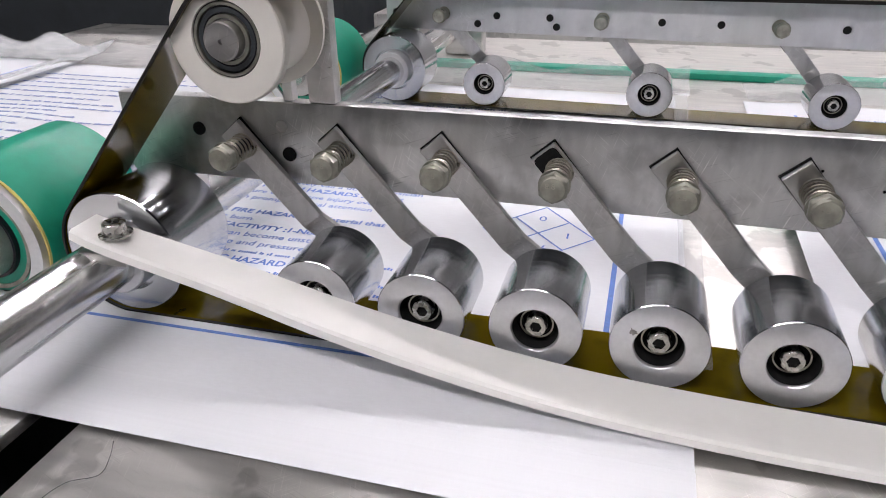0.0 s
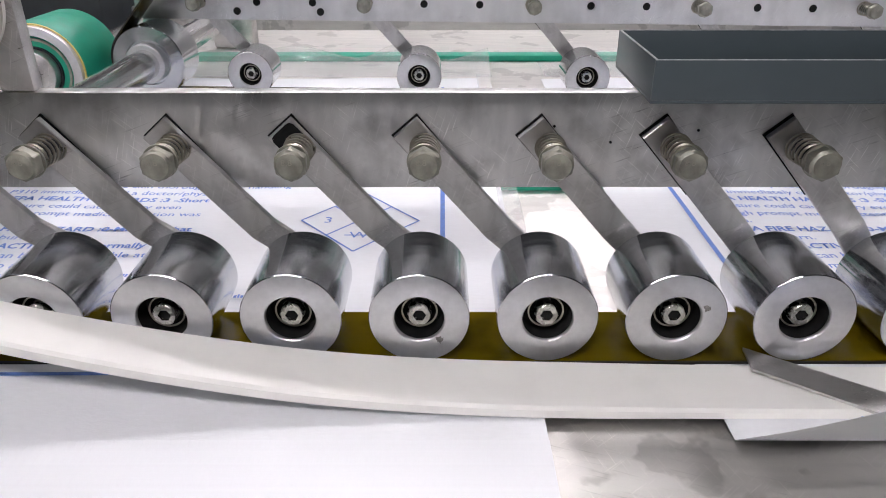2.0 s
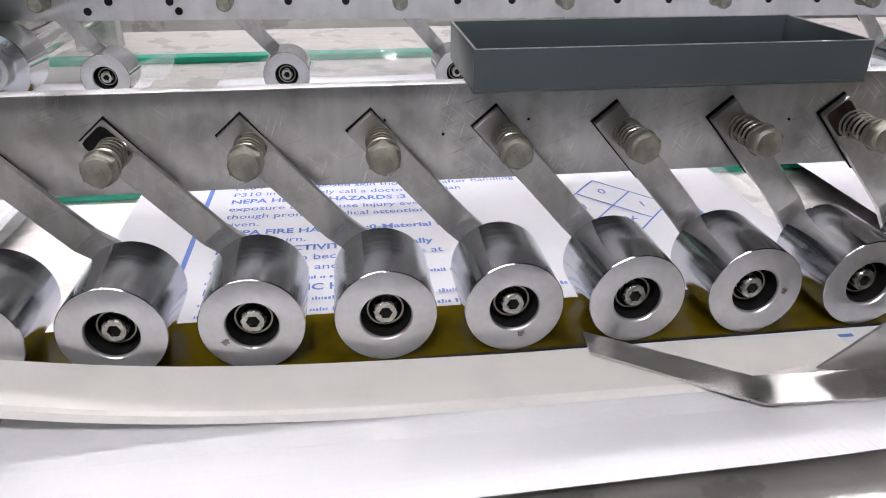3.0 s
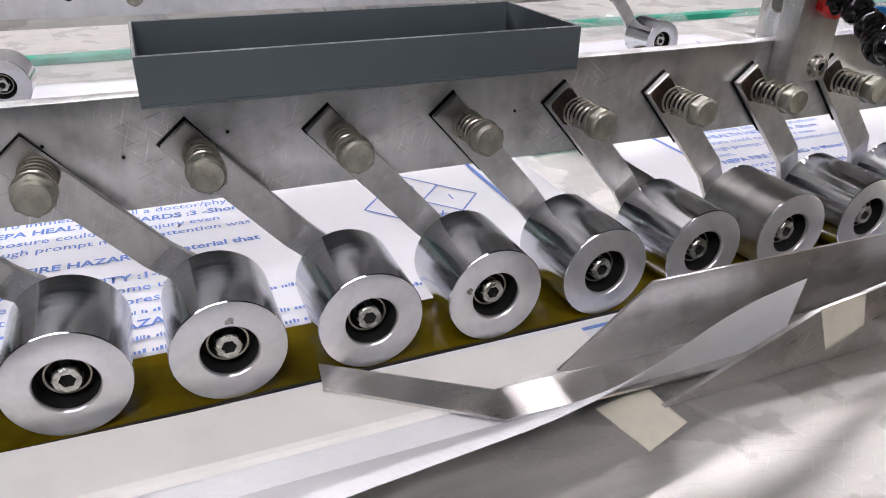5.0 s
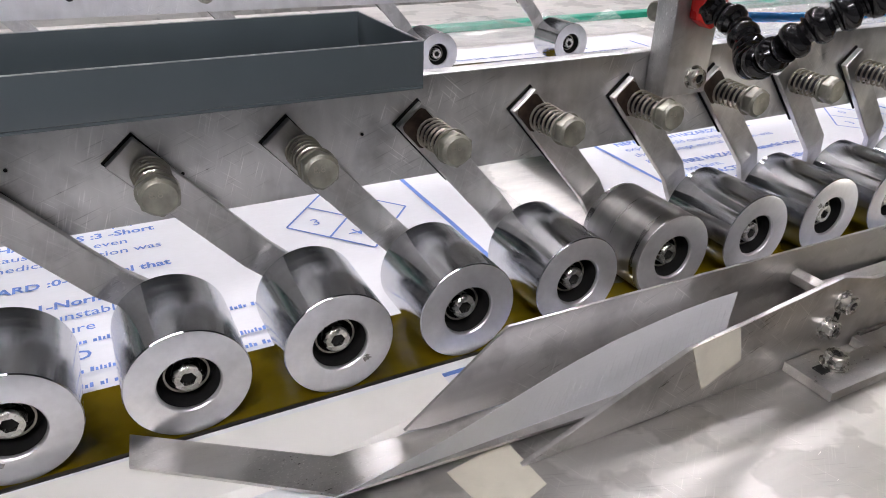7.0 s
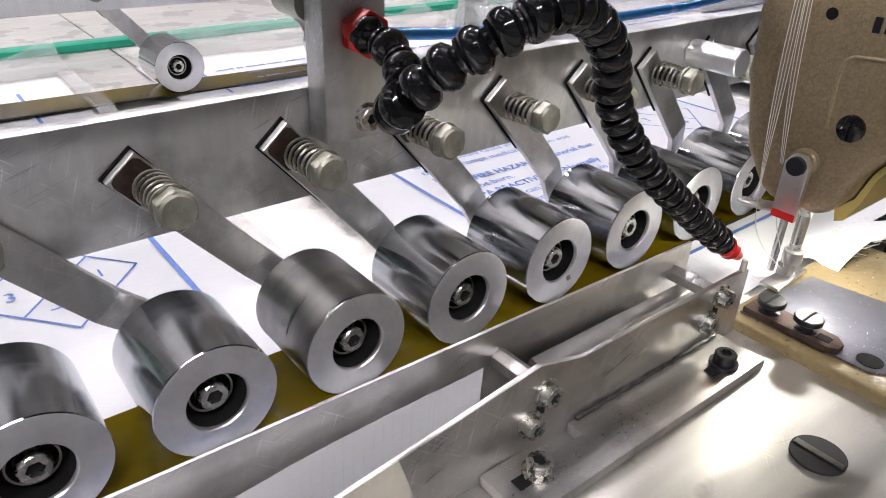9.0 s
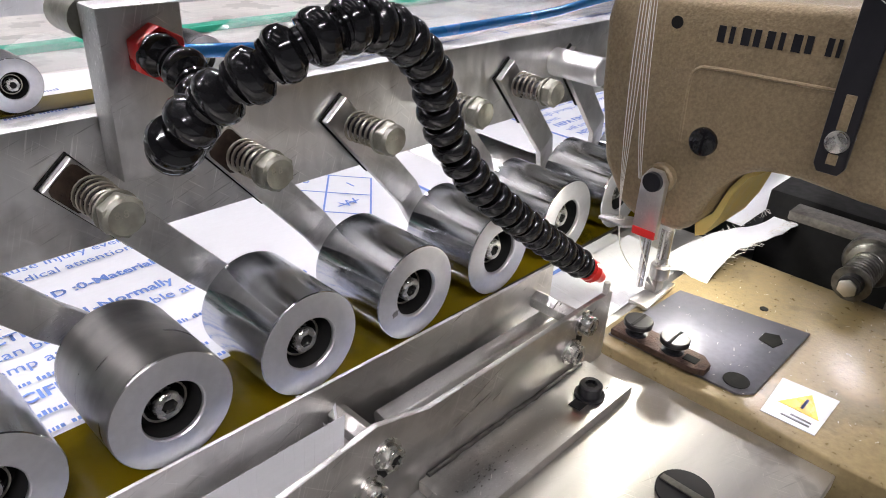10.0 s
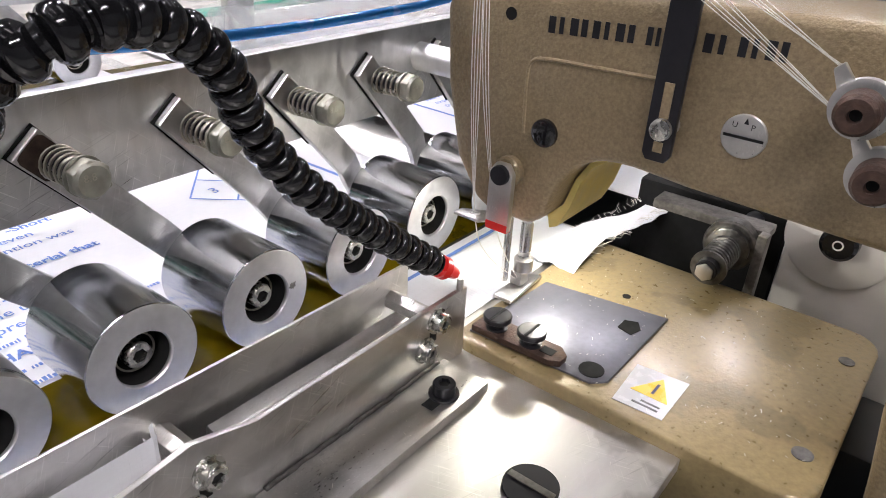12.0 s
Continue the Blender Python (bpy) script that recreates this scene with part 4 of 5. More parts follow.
part("triangle", prism([(0.8150, -0.1520), (0.7995, -0.1600), (0.7995, -0.1430)], "z", 0.0034, 0.0036), LABEL_YELLOW, lab, "yellow warning triangle")
part("mark_bar", box(0.8020, 0.8100, -0.1526, -0.1514, 0.0036, 0.0037), BLACK, lab)
for k in range(2):
    part("print_bar", box(0.7920 + 0.0026 * k, 0.7930 + 0.0026 * k, -0.1585, -0.1470 - 0.003 * k, 0.0034, 0.0036), GREASY, lab, "row of unreadable print")
# front fittings of the arm
part("plug", lathe([(0, 0.0062), (-0.0014, 0.0060), (-0.0020, 0.0050), (-0.0021, 0.0)], (AX0, -0.0820, 0.1025), "x", 32), BLACK_PLASTIC, sm, "black plastic plug")
part("oil_hole", rod(0.0026, (AX0 + 0.001, -0.0600, 0.1480), (AX0 - 0.0004, -0.0600, 0.1480), 20), DARK, sm)
dial = part("dial", lathe([(0, 0.0080), (-0.0008, 0.0080), (-0.0011, 0.0077), (-0.0011, 0.0)], (AX0, -0.1610, 0.1212), "x", 40), STEEL, sm, "round steel slotted dial")
part("slot", box(AX0 - 0.0014, AX0 - 0.0010, -0.1680, -0.1540, 0.1203, 0.1213), DARK, dial)
for w, yy in (("U", -0.1572), ("P", -0.1638)):
    text_mesh(w, 0.0030, AX0 - 0.0013, yy + 0.001, 0.1240, BLACK, dial, turn=Euler((radians(90), 0, radians(-90))).to_matrix().to_4x4())
part("arrow", prism([(-0.1610, 0.1280), (-0.1618, 0.1258), (-0.1602, 0.1258)], "x", AX0 - 0.0014, AX0 - 0.0011), BLACK, dial)
bar = part("slotted_bar", prism([(-0.1390, 0.1090), (-0.1372, 0.1062), (-0.1298, 0.1062), (-0.1280, 0.1090), (-0.1280, 0.2000), (-0.1390, 0.2000)], "x", 0.7985, 0.8015, 0.0006), BLACK, sm, "black slotted bar")
part("slot", box(0.7981, 0.7986, -0.1358, -0.1322, 0.1100, 0.1140, 0.0001), TAN, bar)
part("slot", box(0.7981, 0.7986, -0.1358, -0.1322, 0.1230, 0.1360, 0.0001), TAN, bar)
part("screw", lathe([(0.7984, 0.0042), (0.7966, 0.0040), (0.7960, 0.0030), (0.7959, 0.0)], (0, -0.1340, 0.1188), "x", 24), SCREW, bar)
part("spacer", rod(0.004, (0.8014, -0.134, 0.119), (0.8070, -0.134, 0.119), 16), STEEL, bar)
# raised name, drawn as plain bars, and the embossed panel line
for y0, y1 in ((-0.0780, -0.1165), (-0.1190, -0.1262), (-0.1400, -0.1505), (-0.1520, -0.1700)):
    n = max(1, round((y0 - y1) / 0.0048))
    for k in range(n):
        a = y0 + (y1 - y0) * k / n
        b = y0 + (y1 - y0) * (k + (0.62, 0.40, 0.70, 0.52)[k % 4]) / n
        part("name_bar", box(AX0 - 0.0003, AX0 + 0.0002, b, a, 0.1435 + 0.055 * (-0.08 - a), 0.1500 + 0.055 * (-0.08 - a)), BLACK, sm, "dark bar of the printed maker's mark")
part("panel_line", sweep(smooth_path([(AX0, -0.0715, 0.100), (AX0, -0.0705, 0.124), (AX0, -0.0725, 0.1310), (AX0, -0.0800, 0.1330), (AX0, -0.1050, 0.1338), (AX0, -0.1270, 0.1345)], 6), 0.0008, 8), TAN, sm, "raised casting line")
# presser lever, thread eyelet, needles, foot
lever = part("presser_block", prism([(-0.0610, 0.0545), (-0.0610, 0.0820), (-0.0640, 0.0865), (-0.0700, 0.0865), (-0.0730, 0.0820), (-0.0730, 0.0545)], "x", 0.7985, 0.8020, 0.0005), STEEL, sm, "bright steel lever with a red reflection put on as a block")
part("black_boss", lathe([(0.7985, 0.0046), (0.7965, 0.0044), (0.7960, 0.0)], (0, -0.0672, 0.0815), "x", 24), BLACK, lever)
part("boss", rod(0.0070, (0.8022, -0.0672, 0.0815), (0.8085, -0.0672, 0.0815), 28, 0.001), TAN, lever)
# a red block stands in for the reflection at the lever's lower end
part("red_tip", box(0.7982, 0.8022, -0.0728, -0.0612, 0.0540, 0.0580, 0.0004), RED, lever)
part("eyelet_plate", prism([(0.800, -0.0420), (0.806, -0.0420), (0.816, -0.0600), (0.810, -0.0640), (0.800, -0.0560)], "z", 0.0535, 0.0550, 0.0004), STEEL, sm, "steel thread eyelet plate")
part("eyelet_rim", lathe([(0.0548, 0.0018), (0.0555, 0.0022), (0.0548, 0.0028)], (0.8060, -0.0500, 0), "z", 20), STEEL, sm)
nb = part("needle_bar", rod(0.0032, (0.8370, -0.0620, 0.016), (0.8370, -0.0620, 0.075), 20, 0.0004), SHAFT, sm, "bright needle bar")
part("needle_clamp", rod(0.0052, (0.8370, -0.0620, 0.0150), (0.8370, -0.0620, 0.0230), 24, 0.0008), STEEL, nb)
part("needle", rod(0.0009, (0.8370, -0.0620, 0.0050), (0.8370, -0.0620, 0.0152), 10), SHAFT, nb)
part("guide_rod", rod(0.0020, (0.8290, -0.0560, 0.010), (0.8290, -0.0560, 0.075), 16, 0.0003), SHAFT, sm)
part("presser_foot", prism([(0.8180, -0.0570), (0.8480, -0.0570), (0.8520, -0.0660), (0.8180, -0.0680)], "z", 0.0050, 0.0072, 0.0006), STEEL, sm, "steel presser foot")
part("foot_shank", box(0.8330, 0.8410, -0.0640, -0.0570, 0.0070, 0.0150, 0.0008), STEEL, sm)
part("brass_ring", rod(0.0042, (0.8370, -0.0620, 0.0480), (0.8370, -0.0620, 0.0520), 20, 0.0004), LABEL_YELLOW, sm)
led = part("led_lamp", box(0.8420, 0.8560, -0.0810, -0.0680, 0.0525, 0.0574, 0.0006), BLACK_PLASTIC, sm, "small work light under the head")
part("lens", box(0.8440, 0.8540, -0.0795, -0.0695, 0.0516, 0.0524, 0.0003), LED_GLOW, led, "glowing lens")
lt = bpy.data.lights.new("needle_light", "POINT")
lt.energy, lt.shadow_soft_size, lt.color = LED_WATTS, 0.004, (1.0, 0.97, 0.88)
new("needle_light", lt).matrix_basis = pose(0.8490, -0.0745, 0.0480, 4, 6, 0)
# threads
th = thing("needle_threads", "fine white sewing threads running down to the needle", "thread")
for q in range(7):
    f = q / 6
    eye_x, eye_y = (0.806, -0.050) if q < 4 else (0.811, -0.058)
    pts = [(0.800, -0.045 - 0.005 * f, 0.199), (0.801, -0.046 - 0.009 * f, 0.12), (eye_x, eye_y, 0.0545), (eye_x + 0.009, eye_y - 0.003, 0.030), (0.836, -0.0615, 0.008)]
    part("thread", sweep(smooth_path(pts, 6), 0.00018, 5), THREAD, th)

# tension posts
for ty, tz in ((-0.1950, 0.1412), (-0.2053, 0.1220)):
    tn = thing("thread_tension", "steel thread tension post with dark knob", "tension knob", "tension posts", (0.793, ty, tz))
    part("tension_disc", lathe([(0.006, 0.0045), (0.0052, 0.0092), (0.0036, 0.0080), (0.0030, 0.0045)], n=36, axis="x"), STEEL, tn)
    part("tension_disc", lathe([(0.0030, 0.0045), (0.0022, 0.0080), (0.0006, 0.0094), (0.0, 0.0080)], n=36, axis="x"), STEEL, tn)
    knob = part("knob", lathe([(0.0, 0.0068), (-0.0075, 0.0064), (-0.0092, 0.0052), (-0.0092, 0.0022), (-0.0070, 0.0018)], n=32, axis="x"), RUST, tn, "dark ribbed knob")
    part("bore", rod(0.0020, (-0.0071, 0, 0), (-0.0066, 0, 0), 14), DARK, knob)
    part("stem", rod(0.0026, (0.0, 0, 0), (0.0150, 0, 0), 14), STEEL, tn)
    part("guide_arm", prism([(0.0060, -0.0020), (0.0112, 0.0098), (0.0085, 0.0124), (0.0015, 0.0040)], "x", 0.0030, 0.0055, 0.0005), STEEL, tn)
ts = thing("tension_threads", "thin white threads stretched to the tension posts", "thread")
rng = random.Random(11)
for tops, end, count in ((((-0.1330, 0.1690), (-0.1430, 0.1705)), (-0.1972, 0.1325), 5), (((-0.1470, 0.1710), (-0.1540, 0.1720)), (-0.1862, 0.1520), 4)):
    for q in range(count):
        f = q / (count - 1)
        lean = rng.uniform(0.0, 0.004)
        # the strands start high above the arm and fan in to the post
        y0, z0 = tops[0][0] + (tops[1][0] - tops[0][0]) * f, tops[0][1] + (tops[1][1] - tops[0][1]) * f
        away = 0.9
        a = (0.790 + lean, y0 - away * (end[0] - y0), z0 - away * (end[1] - z0))
        b = (0.797, end[0] + rng.uniform(-0.0006, 0.0006), end[1] + rng.uniform(-0.0006, 0.0006))
        part("thread", rod(0.00017, a, b, 5), THREAD, ts)

# drive shaft with spring behind the arch, dark housing, thread cone
fd = thing("feed_drive", "greasy steel feed shaft with spring on a block", "drive")
# near-black block stands in for the shade of an open cavity
part("block", box(0.985, 1.05, -0.1555, -0.060, -0.060, 0.0240, 0.002), DARK, fd, "block coloured near-black for the unlit cavity")
part("top_strip", box(0.9435, 0.960, -0.1540, -0.0860, 0.0242, 0.0300, 0.001), DUST, fd, "dusty steel strip")
part("end_plate", box(0.936, 0.9445, -0.1555, -0.1500, -0.030, 0.0300, 0.0008), DUST, fd, "dusty end plate")
part("shaft", rod(0.0060, (0.900, -0.1365, 0.0175), (0.986, -0.1365, 0.0175), 20, 0.0006), BLACK, fd)
part("collar", lathe([(0.944, 0.009), (0.944, 0.0150), (0.937, 0.0150), (0.936, 0.0138), (0.936, 0.0095)], (0, -0.1365, 0.0185), "x", 40), GREASY, fd, "grey steel collar")
part("inner_collar", lathe([(0.937, 0.0060), (0.937, 0.0118), (0.933, 0.0118), (0.9325, 0.0108)], (0, -0.1365, 0.0183), "x", 36), GREASY, fd)
sp = helix(0.0078, 0.0, 0.024, 7, 0.0010, 16)
bmesh.ops.transform(sp, matrix=Matrix.Translation((0.932, -0.1365, 0.0178)) @ pose(0, 0, 0, 0, 0, 90), verts=sp.verts)
part("spring", sp, GREASY, fd)
part("washer", lathe([(0.907, 0.004), (0.907, 0.0098), (0.9055, 0.0098), (0.9055, 0.004)], (0, -0.1362, 0.0168), "x", 28), GREASY, fd)
part("nut", prism(hexagon(0.009), "x", 0.899, 0.905, 0.0006, m=Matrix.Translation((0, -0.1360, 0.0165))), STEEL, fd)
hs = thing("dark_housing", "dark machine housing behind the bed", "housing")
part("body", box(1.06, 1.30, -0.30, -0.08, -0.40, 0.020, 0.004), CABINET, hs)
part("leg", box(1.15, 1.21, -0.22, -0.16, FLOOR_Z, -0.40, 0.002), CABINET, hs)
cn = thing("cover_panel", "white rounded plastic cover with black knob", "cover")
part("panel", box(0.975, 0.985, -0.33, -0.1575, -0.12, 0.085, 0.004), PULLEY, cn)
part("disc", lathe([(0.975, 0.030), (0.973, 0.030), (0.972, 0.028), (0.972, 0.0)], (0, -0.186, 0.026), "x", 40), PULLEY, cn)
part("knob", lathe([(0.9735, 0.0105), (0.966, 0.0100), (0.964, 0.008), (0.964, 0.0)], (0, -0.186, 0.026), "x", 32), BLACK_PLASTIC, cn)
part("mark", lathe([(0.9642, 0.0016), (0.9638, 0.0026), (0.9642, 0.0034)], (0, -0.186, 0.026), "x", 20), PULLEY, cn)
part("foot", box(0.976, 0.984, -0.33, -0.28, FLOOR_Z, -0.12), STEEL, cn)

tail = thing("sewn_tail", "frayed white sewn tape tail trailing from the needle", "tape")
rng = random.Random(21)
bm = bmesh.new()
rows = []
for q in range(15):
    f = q / 14
    x, y, z = 0.872 + 0.140 * f, -0.0600 - 0.0160 * f + 0.003 * math.sin(7 * f), 0.0042 + 0.0050 * f + 0.0030 * math.sin(5 * f)
    w = 0.0150 - 0.0070 * min(1, f * 1.6)
    rows.append([bm.verts.new((x, y + w * u, z + 0.0035 * noise.noise((x * 60, u * 2, 0)))) for u in (-1, -0.5, 0, 0.5, 1)])
for p, q in zip(rows, rows[1:]):
    for k in range(4):
        bm.faces.new((p[k], p[k + 1], q[k + 1], q[k]))
ret = bmesh.ops.extrude_face_region(bm, geom=bm.faces[:])
bmesh.ops.translate(bm, verts=[v for v in ret["geom"] if isinstance(v, bmesh.types.BMVert)], vec=(0, 0, -0.0006))
part("tape", bm, PAPER, tail, sharp=60)
bm = bmesh.new()
for q in range(110):
    f = rng.random()
    x, y, z = 0.885 + 0.127 * f, -0.0620 - 0.0150 * f, 0.0075 + 0.0045 * f
    side = rng.choice((-1, 1))
    y += side * (0.009 - 0.004 * f)
    sweep([(x, y, z), (x + rng.uniform(0, 0.004), y + side * rng.uniform(0.001, 0.004), z + rng.uniform(-0.001, 0.002)), (x + rng.uniform(0.002, 0.008), y + side * rng.uniform(0.002, 0.007), z + rng.uniform(-0.002, 0.002))], 0.00014, 3, bm)
tagged(part("fray", bm, THREAD, tail, "loose white fibres"), kind="stuff")

# lint and loose thread
bm = bmesh.new()
rng = random.Random(5)
for zone, count in (((0.785, 0.86, -0.135, -0.066, 0.0045), 60), ((0.86, 0.92, -0.21, -0.062, 0.0033), 90), ((0.79, 0.86, -0.215, -0.136, 0.0035), 60), ((0.612, 0.76, -0.0925, -0.0690, 0.0024), 60), ((0.40, 0.766, -0.060, -0.046, 0.0064), 70), ((0.45, 0.78, -0.165, -0.097, -0.0028), 70)):
    for q in range(count):
        x, y, z = rng.uniform(zone[0], zone[1]), rng.uniform(zone[2], zone[3]), zone[4]
        a, ln, wd = rng.uniform(0, 3.14), rng.uniform(0.0002, 0.0007) * rng.choice((1, 1, 1, 2)), rng.uniform(0.00006, 0.00014)
        ca, sa = math.cos(a), math.sin(a)
        vs = [bm.verts.new((x + ca * u * ln - sa * v * wd, y + sa * u * ln + ca * v * wd, z + w)) for u, v, w in ((-1, -1, 0), (1, -1, 0.0001), (1, 1, 0.0002), (-1, 1, 0))]
        bm.faces.new(vs)
tagged(part("lint", bm, THREAD), "fine white lint scattered over the machine bed", "lint", kind="stuff")
hair = thing("loose_thread", "loose curl of thin dark thread on the deck", "thread")
part("strand", sweep(smooth_path([(-0.058, -0.098, -0.0022), (-0.052, -0.108, -0.0015), (-0.050, -0.118, -0.0022), (-0.060, -0.126, -0.0015), (-0.064, -0.138, -0.0022), (-0.058, -0.150, -0.0024)], 8), 0.00018, 6), CABINET, hair)

# ---------------------------------------------------------------- sacks
SPEED, GAP = 0.272, 0.507
BAG_X0, BAG_X1, FOLD_Y, FLAP = -0.050, 0.380, -0.054, 0.040
FLAP_N = 220


def sack_body():
    """The flat sack behind the fold line: a thin sheet with faint waves and a ragged clear liner at the far end."""
    bm = bmesh.new()
    nx, ny = 36, 30
    y1 = 0.600
    top = []
    for j in range(ny + 1):
        row = []
        y = FOLD_Y + (y1 - FOLD_Y) * j / ny
        for i in range(nx + 1):
            x = BAG_X0 + (BAG_X1 - BAG_X0) * i / nx
            free = min(1.0, max(0.0, (y - 0.05) / 0.08)) * min(1.0, max(0.0, (0.46 - y) / 0.08)) + (1.0 if y > 0.54 else 0.0) * 0.6
            sag = min(1.0, max(0.0, (y - 0.27) / 0.15))
            z = 0.0002 - 0.0092 * sag * sag * (3 - 2 * sag) + 0.0022 * free * (0.5 + noise.noise((x * 9, y * 9, 3.1)))
            row.append(bm.verts.new((x, y + (0.006 * noise.noise((x * 14, 0, 0)) if j == ny else 0), z)))
        top.append(row)
    for j in range(ny):
        for i in range(nx):
            bm.faces.new((top[j][i], top[j][i + 1], top[j + 1][i + 1], top[j + 1][i]))
    ret = bmesh.ops.extrude_face_region(bm, geom=bm.faces[:])
    bmesh.ops.translate(bm, verts=[v for v in ret["geom"] if isinstance(v, bmesh.types.BMVert)], vec=(0, 0, -0.0004))
    return bm


def liner():
    bm = bmesh.new()
    rows = []
    for j in range(9):
        f = j / 8
        row = []
        for i in range(37):
            x = BAG_X0 + 0.004 + (BAG_X1 - BAG_X0 + 0.012) * i / 36
            y = 0.590 + f * (0.085 + 0.018 * noise.noise((x * 11, 5, 0)))
            z = -0.0040 + 0.020 * f * max(0.0, 0.55 + 1.3 * noise.noise((x * 13, y * 16, 8)))
            row.append(bm.verts.new((x, y, z)))
        rows.append(row)
    for p, q in zip(rows, rows[1:]):
        for i in range(36):
            bm.faces.new((p[i], p[i + 1], q[i + 1], q[i]))
    return bm


def side_film():
    """Clear liner film that sticks out past the sack's leading edge."""
    bm = bmesh.new()
    rows = []
    for j in range(19):
        y = 0.02 + 0.56 * j / 18
        w = 0.010 + 0.010 * (0.5 + noise.noise((y * 14, 2, 1)))
        rows.append([bm.verts.new((BAG_X1 - 0.004 + w * k / 3, y, 0.0012 + 0.002 * (0.5 + noise.noise((y * 40, k, 4))))) for k in range(4)])
    for p, q in zip(rows, rows[1:]):
        for i in range(3):
            bm.faces.new((p[i], p[i + 1], q[i + 1], q[i]))
    return bm


def line_mesh(pts, width, bm=None):
    """A flat drawn line on the sack."""
    bm = bm or bmesh.new()
    for (ax, ay), (bx, by) in zip(pts, pts[1:]):
        dx, dy = bx - ax, by - ay
        s = math.hypot(dx, dy)
        ox, oy = -dy / s * width / 2, dx / s * width / 2
        n = max(1, int(s / 0.01))
        prev = None
        for k in range(n + 1):
            x, y = ax + dx * k / n, ay + dy * k / n
            z = sheet_z(x, y)
            cur = (bm.verts.new((x + ox, y + oy, z)), bm.verts.new((x - ox, y - oy, z)))
            if prev:
                bm.faces.new((prev[0], prev[1], cur[1], cur[0]))
            prev = cur
    return bm


def sheet_z(x, y):
    free = min(1.0, max(0.0, (y - 0.05) / 0.08)) * min(1.0, max(0.0, (0.46 - y) / 0.08))
    sag = min(1.0, max(0.0, (y - 0.27) / 0.15))
    return 0.0002 - 0.0092 * sag * sag * (3 - 2 * sag) + 0.0022 * free * (0.5 + noise.noise((x * 9, y * 9, 3.1))) + 0.0005


TEXT = [("P264 Wash exposed skin thoroughly after handling", 0.2180), ("P310 immediately call a doctor/physician", 0.2055), ("NEPA HEALTH HAZARDS :3 -Short", 0.1930), ("exposure could cause injury even", 0.1805),
        ("though prompt medical attention was", 0.1680), ("given.", 0.1560), ("NEPA FIRE HAZARD :0-Material that", 0.1430), ("will not burn.", 0.1305), ("NEPA REACTIVITY :1-Normally", 0.1180),
        ("stable but can become unstable at", 0.1055), ("elevated temp and pressure", 0.0930), ("NEPA SPECIFIC HAZARD", 0.0700)]


def sack():
    bag = thing("printed_sack", "flat white woven sack with blue safety print", "sack", "sacks on the line")
    body = part("sheet", sack_body(), PAPER, bag, "white woven sheet", 60)
    for words, y in TEXT:
        t = text_mesh(words, 0.0098, 0.016, y, 0, INK, body, squeeze=1.02, bold=0.00024 if words.startswith("NEPA") else 0.00004)
        for v in t.data.vertices:
            v.co.z = sheet_z(v.co.x, v.co.y)
    for k in range(14):
        bm = None
        y = 0.250 + 0.022 * k
        x = 0.016
        while x < 0.29 - 0.05 * (k % 3):
            for q in range(random.randint(2, 8)):
                w = random.uniform(0.0012, 0.0028)
                h = random.choice((0.0040, 0.0040, 0.0056))
                bm = box(x, x + w, y, y + h, sheet_z(x, y) + 0.0006, sheet_z(x, y) + 0.0008, bm=bm)
                x += w + 0.0013
            x += 0.0035
        tagged(part("small_print", bm, INK_PALE, body, "row of unreadable print"), kind="stuff")
    for y, x1 in ((0.0815, 0.20), (0.0580, 0.24), (0.0465, 0.20)):
        bm = None
        x = 0.016
        while x < x1:
            for q in range(random.randint(2, 8)):
                w = random.uniform(0.0007, 0.0016)
                h = random.choice((0.0022, 0.0022, 0.0032))
                bm = box(x, x + w, y, y + h, 0.0016, 0.0018, bm=bm)
                x += w + 0.0007
            x += 0.0020
        tagged(part("small_print", bm, INK, body, "row of unreadable print"), kind="stuff")
    cx, cy, r, w = 0.280, 0.160, 0.040, 0.0013
    corner = [(cx - r, cy), (cx, cy + r * 1.15), (cx + r, cy), (cx, cy - r * 1.15)]
    lines = [(corner[k], corner[(k + 1) % 4]) for k in range(4)] + [((cx - r / 2, cy + r * 0.575), (cx + r / 2, cy - r * 0.575)), ((cx - r / 2, cy - r * 0.575), (cx + r / 2, cy + r * 0.575))]
    for a, b in lines:
        part("diamond_line", line_mesh([a, b], w), INK, body, "blue line of the hazard diamond")
    for s, x, y in (("0", cx - 0.003, cy + r * 0.52), ("1", cx + r * 0.45, cy - 0.004), ("3", cx - r * 0.62, cy - 0.004), ("W", cx - 0.005, cy - r * 0.68)):
        t = text_mesh(s, 0.0125, x, y, 0, INK, body, "numeral")
        for v in t.data.vertices:
            v.co.z = sheet_z(v.co.x, v.co.y)
    part("bar_through", line_mesh([(cx - 0.008, cy - r * 0.58), (cx + 0.009, cy - r * 0.58)], 0.0012), INK, body)
    part("border_line", line_mesh([(0.0, 0.015), (0.0, 0.56)], 0.0032), INK, body, "blue border line")
    part("border_line", line_mesh([(0.336, 0.015), (0.336, 0.56)], 0.0032), INK, body, "blue border line")
    part("border_line", line_mesh([(0.012, -0.0105), (0.345, -0.0085)], 0.0026), INK, body, "blue border line")
    part("liner", liner(), FILM, bag, "crumpled clear liner", 60)
    part("side_film", side_film(), FILM, bag, "clear liner film at the edge", 60)
    return bag


flap_bm = bmesh.new()
piece = (BAG_X1 - BAG_X0) / FLAP_N
bmesh.ops.create_cube(flap_bm, size=1, matrix=Matrix.Translation((0, -FLAP / 2, 0.0)) @ Matrix.Diagonal((piece * 1.3, FLAP, 0.00006, 1)))
flap_me = bpy.data.meshes.new("flap_piece")
flap_bm.to_mesh(flap_me)
